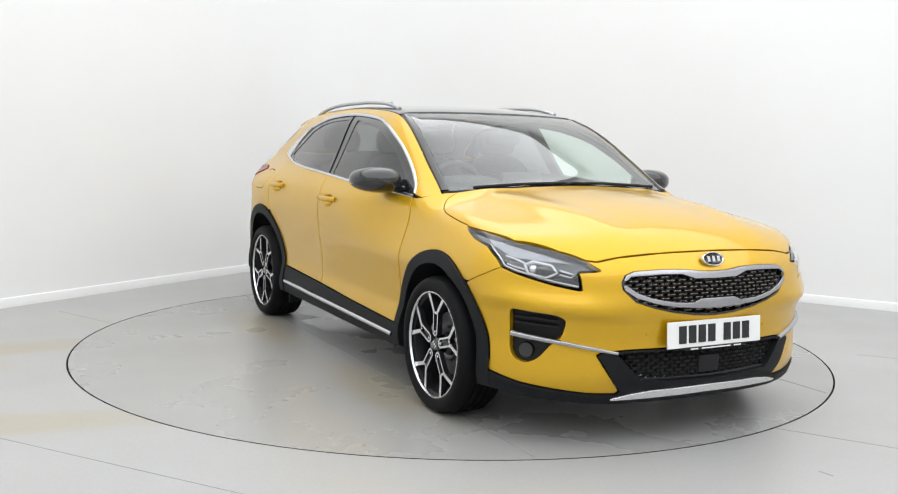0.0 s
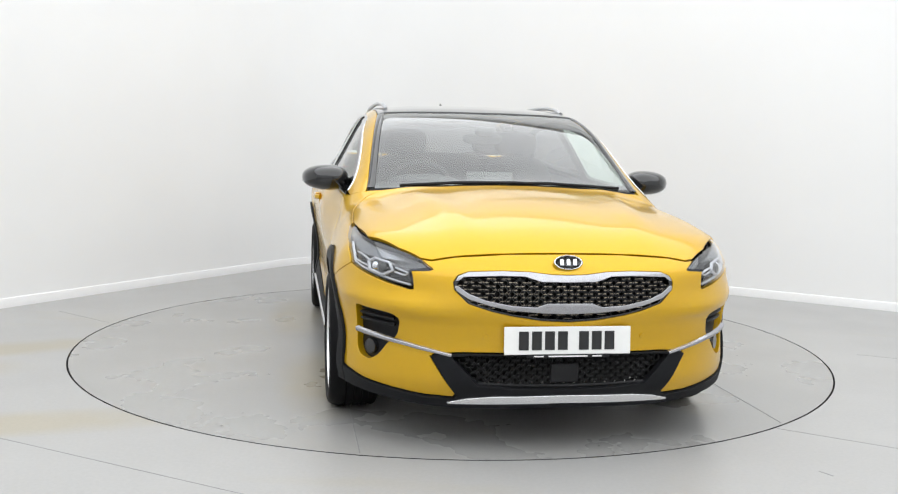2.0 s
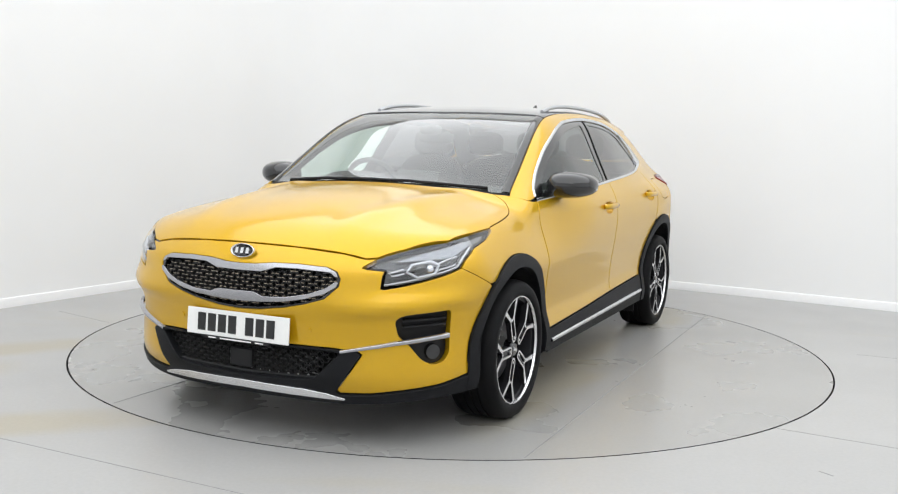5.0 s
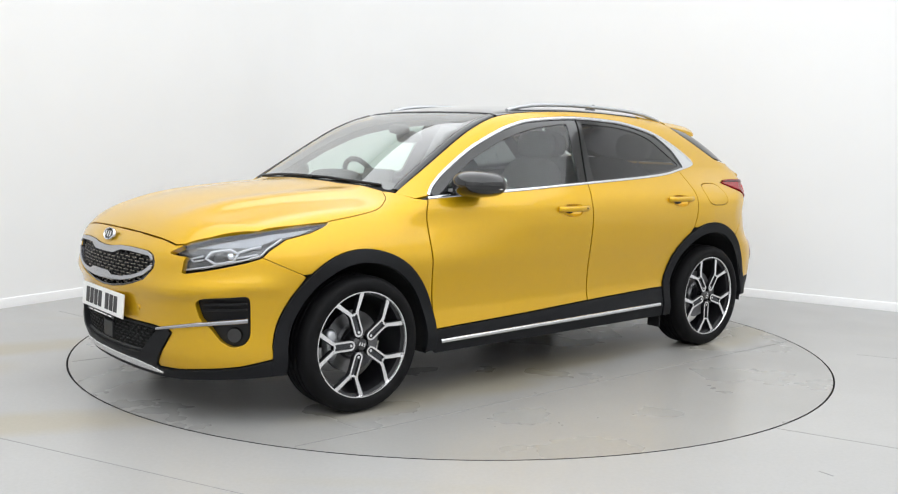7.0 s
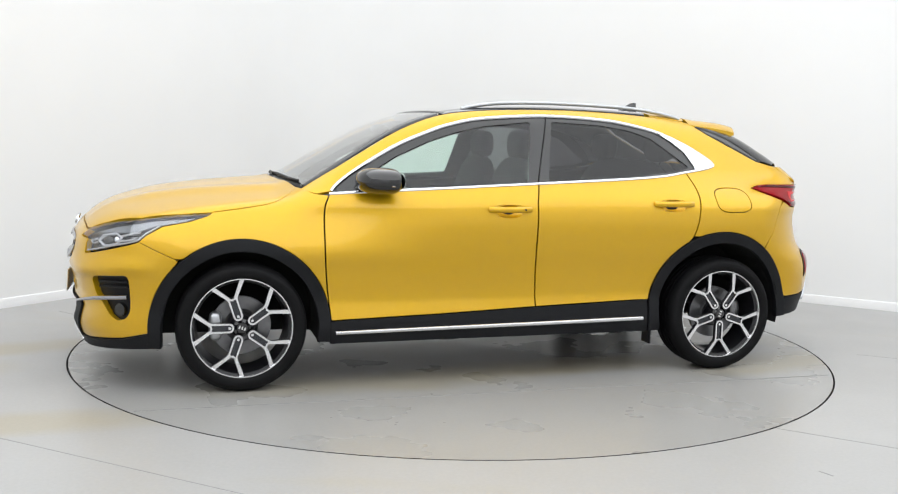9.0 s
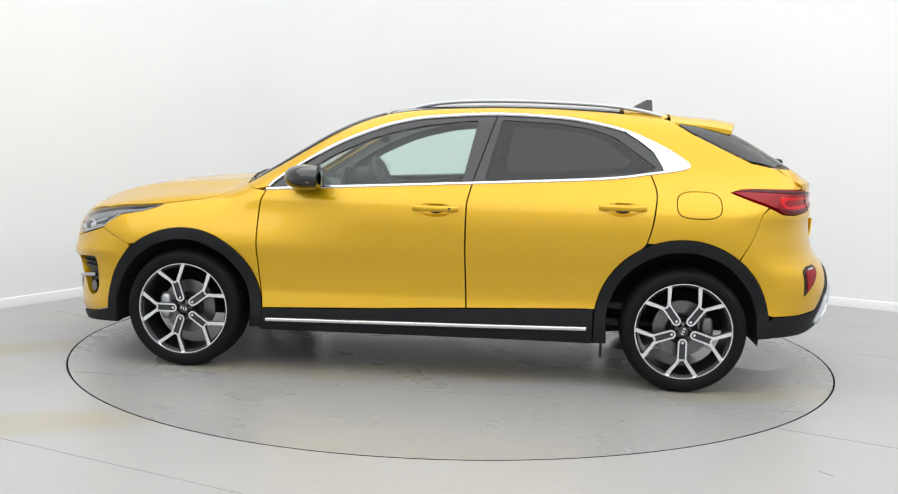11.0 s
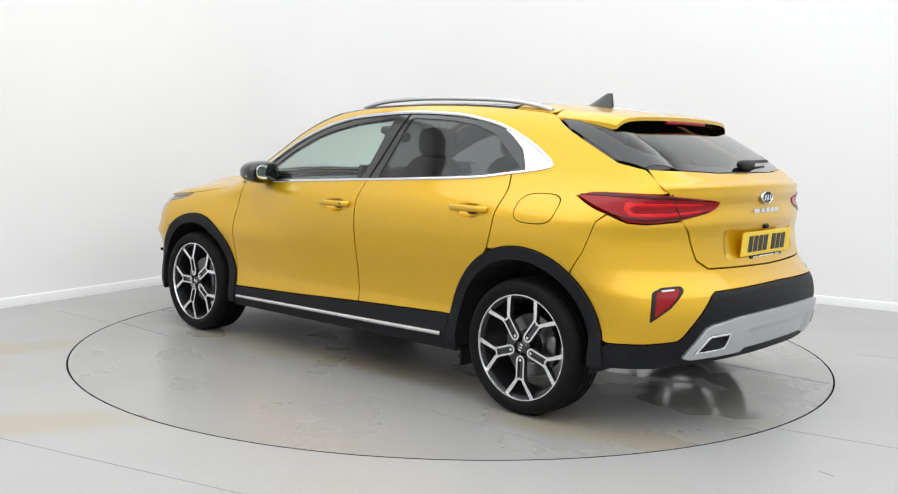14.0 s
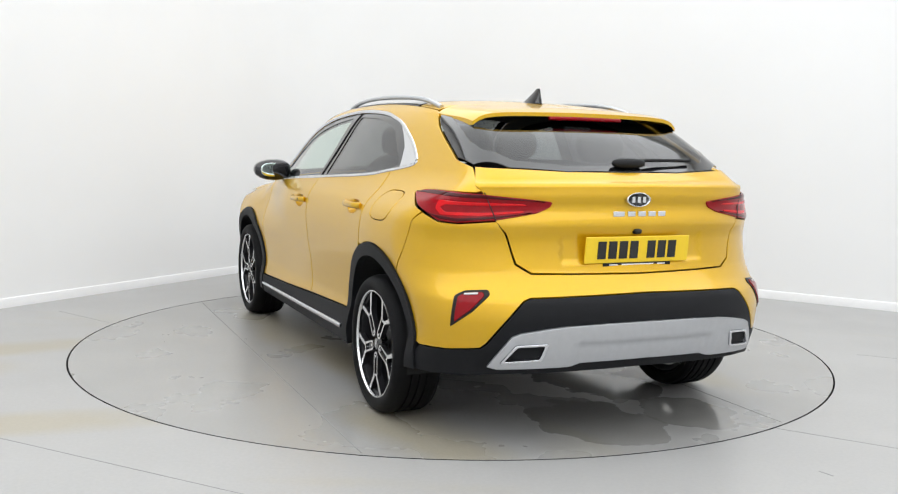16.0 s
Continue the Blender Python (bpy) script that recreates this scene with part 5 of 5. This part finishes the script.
# inner shell and underside: dark surfaces behind the gaps
inner_side = [(1.62, 0.64), (1.50, 0.84), (1.10, 0.90), (0.90, 0.955), (-0.2, 1.02), (-1.10, 1.09), (-1.30, 1.11), (-1.62, 1.05), (-1.62, 0.66)] + arc(ARCH_R, R_IN + 0.01, 140, 0, 24) + [(-0.87, 0.24), (0.92, 0.23)] + arc(ARCH_F, R_IN + 0.01, 180, 40, 24)
drape("inner_panel", "side", inner_side, [PIT, TRIM], car, out=-0.028, thick=0.03, step=0.06, both=True)
drape("inner_front", "front", mirrored([(0.0, 0.78), (0.5, 0.765), (0.75, 0.70), (1.02, 0.68), (1.12, 0.62), (1.00, 0.30), (0.0, 0.25)]), [PIT], car, out=-0.075, thick=0.01, step=0.08)
drape("inner_rear", "rear", mirrored([(0.0, 1.06), (0.6, 1.05), (0.85, 1.0), (1.15, 0.9), (1.12, 0.70), (1.02, 0.36), (0.0, 0.34)]), [PIT], car, out=-0.055, thick=0.01, step=0.08)
drape("under_bonnet", "top", [(2.02, 0.5), (1.6, 0.70), (1.1, 0.60), (1.05, 0.45), (1.09, 0.0), (1.05, -0.45), (1.1, -0.60), (1.6, -0.70), (2.02, -0.5)], [PIT], car, out=-0.032, thick=0.01, step=0.08)
bm = bmesh.new()
under_poly = [(2.05, 0.45), (1.78, 0.72), (1.74, 0.48), (0.92, 0.48), (0.90, 0.80), (-0.88, 0.80), (-0.92, 0.48), (-1.70, 0.48), (-1.72, 0.70), (-2.03, 0.50)]
poly = under_poly + [(x, -y) for x, y in under_poly[::-1]]
a = [bm.verts.new((x, y, 0.21 if -1.6 < x < 1.7 else 0.30)) for x, y in poly]
b = [bm.verts.new((x, y, 0.32)) for x, y in poly]
bm.faces.new(a)
bm.faces.new(b)
for i in range(len(a)):
    j = (i + 1) % len(a)
    bm.faces.new((a[i], a[j], b[j], b[i]))
part("underbody", bm, PIT, car)
bm = bmesh.new()
tube(bm, [(-0.95, 0.60, 0.30), (-1.325, 0.60, 0.30), (-1.325, -0.60, 0.30), (-0.95, -0.60, 0.30)], 0.03, 0.03, 10)
part("rear_axle", bm, ALLOYDARK, car, smooth=60)
for s in (1, -1):
    for x in (-0.915,):
        bm = bmesh.new()
        box(bm, (x, s * 0.80, 0.20), (0.012, 0.09, 0.10), bevel=0.004)
        part("mud_flap", bm, BLACK, car)

# cabin
bm = bmesh.new()
blob(bm, (0.86, 0.0, 0.86), (0.30, 0.72, 0.135), 3.0, 40, 18)
dash = part("dashboard", bm, TRIM, car, "dark moulded dashboard", smooth=70)
bm = bmesh.new()
box(bm, (0.62, 0.0, 1.02), (0.03, 0.26, 0.12), Matrix.Rotation(radians(-12), 4, "Y"), bevel=0.008)
part("display", bm, GLOSS, dash)
bm = bmesh.new()
blob(bm, (0.66, -0.37, 1.00), (0.12, 0.20, 0.065), 2.6, 24, 10)
part("instrument_hood", bm, TRIM, dash, smooth=70)
bm = bmesh.new()
m = 40
rings = []
for i in range(m):
    a = 2 * math.pi * i / m
    rings.append([bm.verts.new(((0.175 + 0.016 * math.cos(b)) * math.cos(a), (0.175 + 0.016 * math.cos(b)) * math.sin(a), 0.016 * math.sin(b))) for b in [2 * math.pi * k / 10 for k in range(10)]])
for i in range(m):
    A, B = rings[i], rings[(i + 1) % m]
    for k in range(10):
        j = (k + 1) % 10
        bm.faces.new((A[k], A[j], B[j], B[k]))
for ang in (0, 180, -90):
    box(bm, (0.09 * math.cos(radians(ang)), 0.09 * math.sin(radians(ang)), 0), (0.17 if ang in (0, 180) else 0.03, 0.03 if ang in (0, 180) else 0.17, 0.014))
blob(bm, (0, 0, 0), (0.06, 0.055, 0.025), 2.6, 20, 10)
sw = part("steering_wheel", bm, TRIM, car, "black leather steering wheel", smooth=60)
sw.matrix_basis = pose(0.46, -0.37, 0.965, 0, -66, 0) @ pose(0, 0, 0, 0, 0, -90)


def seat(x, y, wide):
    bm = bmesh.new()
    blob(bm, (0, 0, 0.10), (0.27, wide, 0.10), 3.4, 28, 12)
    st = part("seat", bm, CLOTH, car, "black fabric seat with headrest", smooth=70)
    bm = bmesh.new()
    blob(bm, (-0.30, 0, 0.40), (0.085, wide * 0.96, 0.33), 3.2, 28, 14, Matrix.Rotation(radians(-14), 4, "Y"))
    part("backrest", bm, CLOTH, st, smooth=70)
    heads = (0,) if wide < 0.3 else (-0.38, 0.38)
    for hy in heads:
        bm = bmesh.new()
        blob(bm, (-0.385, hy, 0.795), (0.055, 0.135, 0.085), 3.0, 24, 12)
        part("headrest", bm, CLOTH, st, smooth=70)
        for py in (-0.05, 0.05):
            bm = bmesh.new()
            tube(bm, [(-0.36, hy + py, 0.66), (-0.38, hy + py, 0.75)], 0.006)
            part("headrest_post", bm, CHROME, st)
    st.matrix_basis = pose(x, y, 0.44)


seat(0.10, 0.36, 0.25)
seat(0.10, -0.36, 0.25)
seat(-0.78, 0.0, 0.63)
bm = bmesh.new()
blob(bm, (0.40, 0.0, 1.262), (0.018, 0.115, 0.034), 3.0, 24, 10)
blob(bm, (0.47, 0.0, 1.305), (0.05, 0.06, 0.028), 3.0, 20, 10)
part("interior_mirror", bm, TRIM, car, "black rear-view mirror behind the windscreen", smooth=70)
bm = bmesh.new()
box(bm, (-0.2, 0, 0.40), (1.9, 1.44, 0.03))
box(bm, (-1.45, 0, 0.90), (0.50, 1.20, 0.02))
part("cabin_floor", bm, TRIM, car)


# the body rides a little higher over the wheels, most at the middle of nose and tail
def ride(x, y, z):
    end = np.clip((np.abs(x) - 1.3) / 0.8, 0, 1)
    return np.clip(z / 0.5, 0, 1) * (0.008 + 0.010 * end * end * (3 - 2 * end) * np.clip(1 - (y / 0.75) ** 2, 0, 1))


def raise_mesh(me):
    v = np.empty(len(me.vertices) * 3)
    me.vertices.foreach_get("co", v)
    v = v.reshape(-1, 3)
    v[:, 2] += ride(v[:, 0], v[:, 1], v[:, 2])
    me.vertices.foreach_set("co", v.ravel())
    me.update()


for ob in car.children:
    if ob.name.split(".")[0] in ("wheel", "wheel_well", "rear_axle", "mud_flap"):
        continue
    if ob.matrix_basis == Matrix():
        for piece in [ob] + list(ob.children):
            raise_mesh(piece.data)
    else:
        ob.location.z += float(ride(*ob.location))


# ---- what moves ----
def motions():
    turns = [(0.0, 298.26), (0.5, 295.93), (1.0, 291.74), (1.5, 286.34), (2.0, 280.05), (2.5, 274.26), (3.0, 268.06), (3.5, 262.27), (4.0, 256.1), (4.5, 250.33), (7.0, 220.17), (7.5, 214.39), (8.0, 208.16), (8.5, 202.53), (9.0, 196.42), (11.5, 167.75), (12.0, 161.75), (12.5, 156.05), (13.0, 149.99), (13.5, 144.16), (14.0, 138.25), (14.5, 132.49), (15.0, 126.42), (15.5, 120.68), (16.0, 114.57)]
    walk(table, [(t, pose(0, 0, 0, 0, 0, a)) for t, a in turns])
    walk(car, [(t, pose(0, 0, 0, 0, 0, a) @ pose(0.0257, 0.0805, 0)) for t, a in turns])


motions()
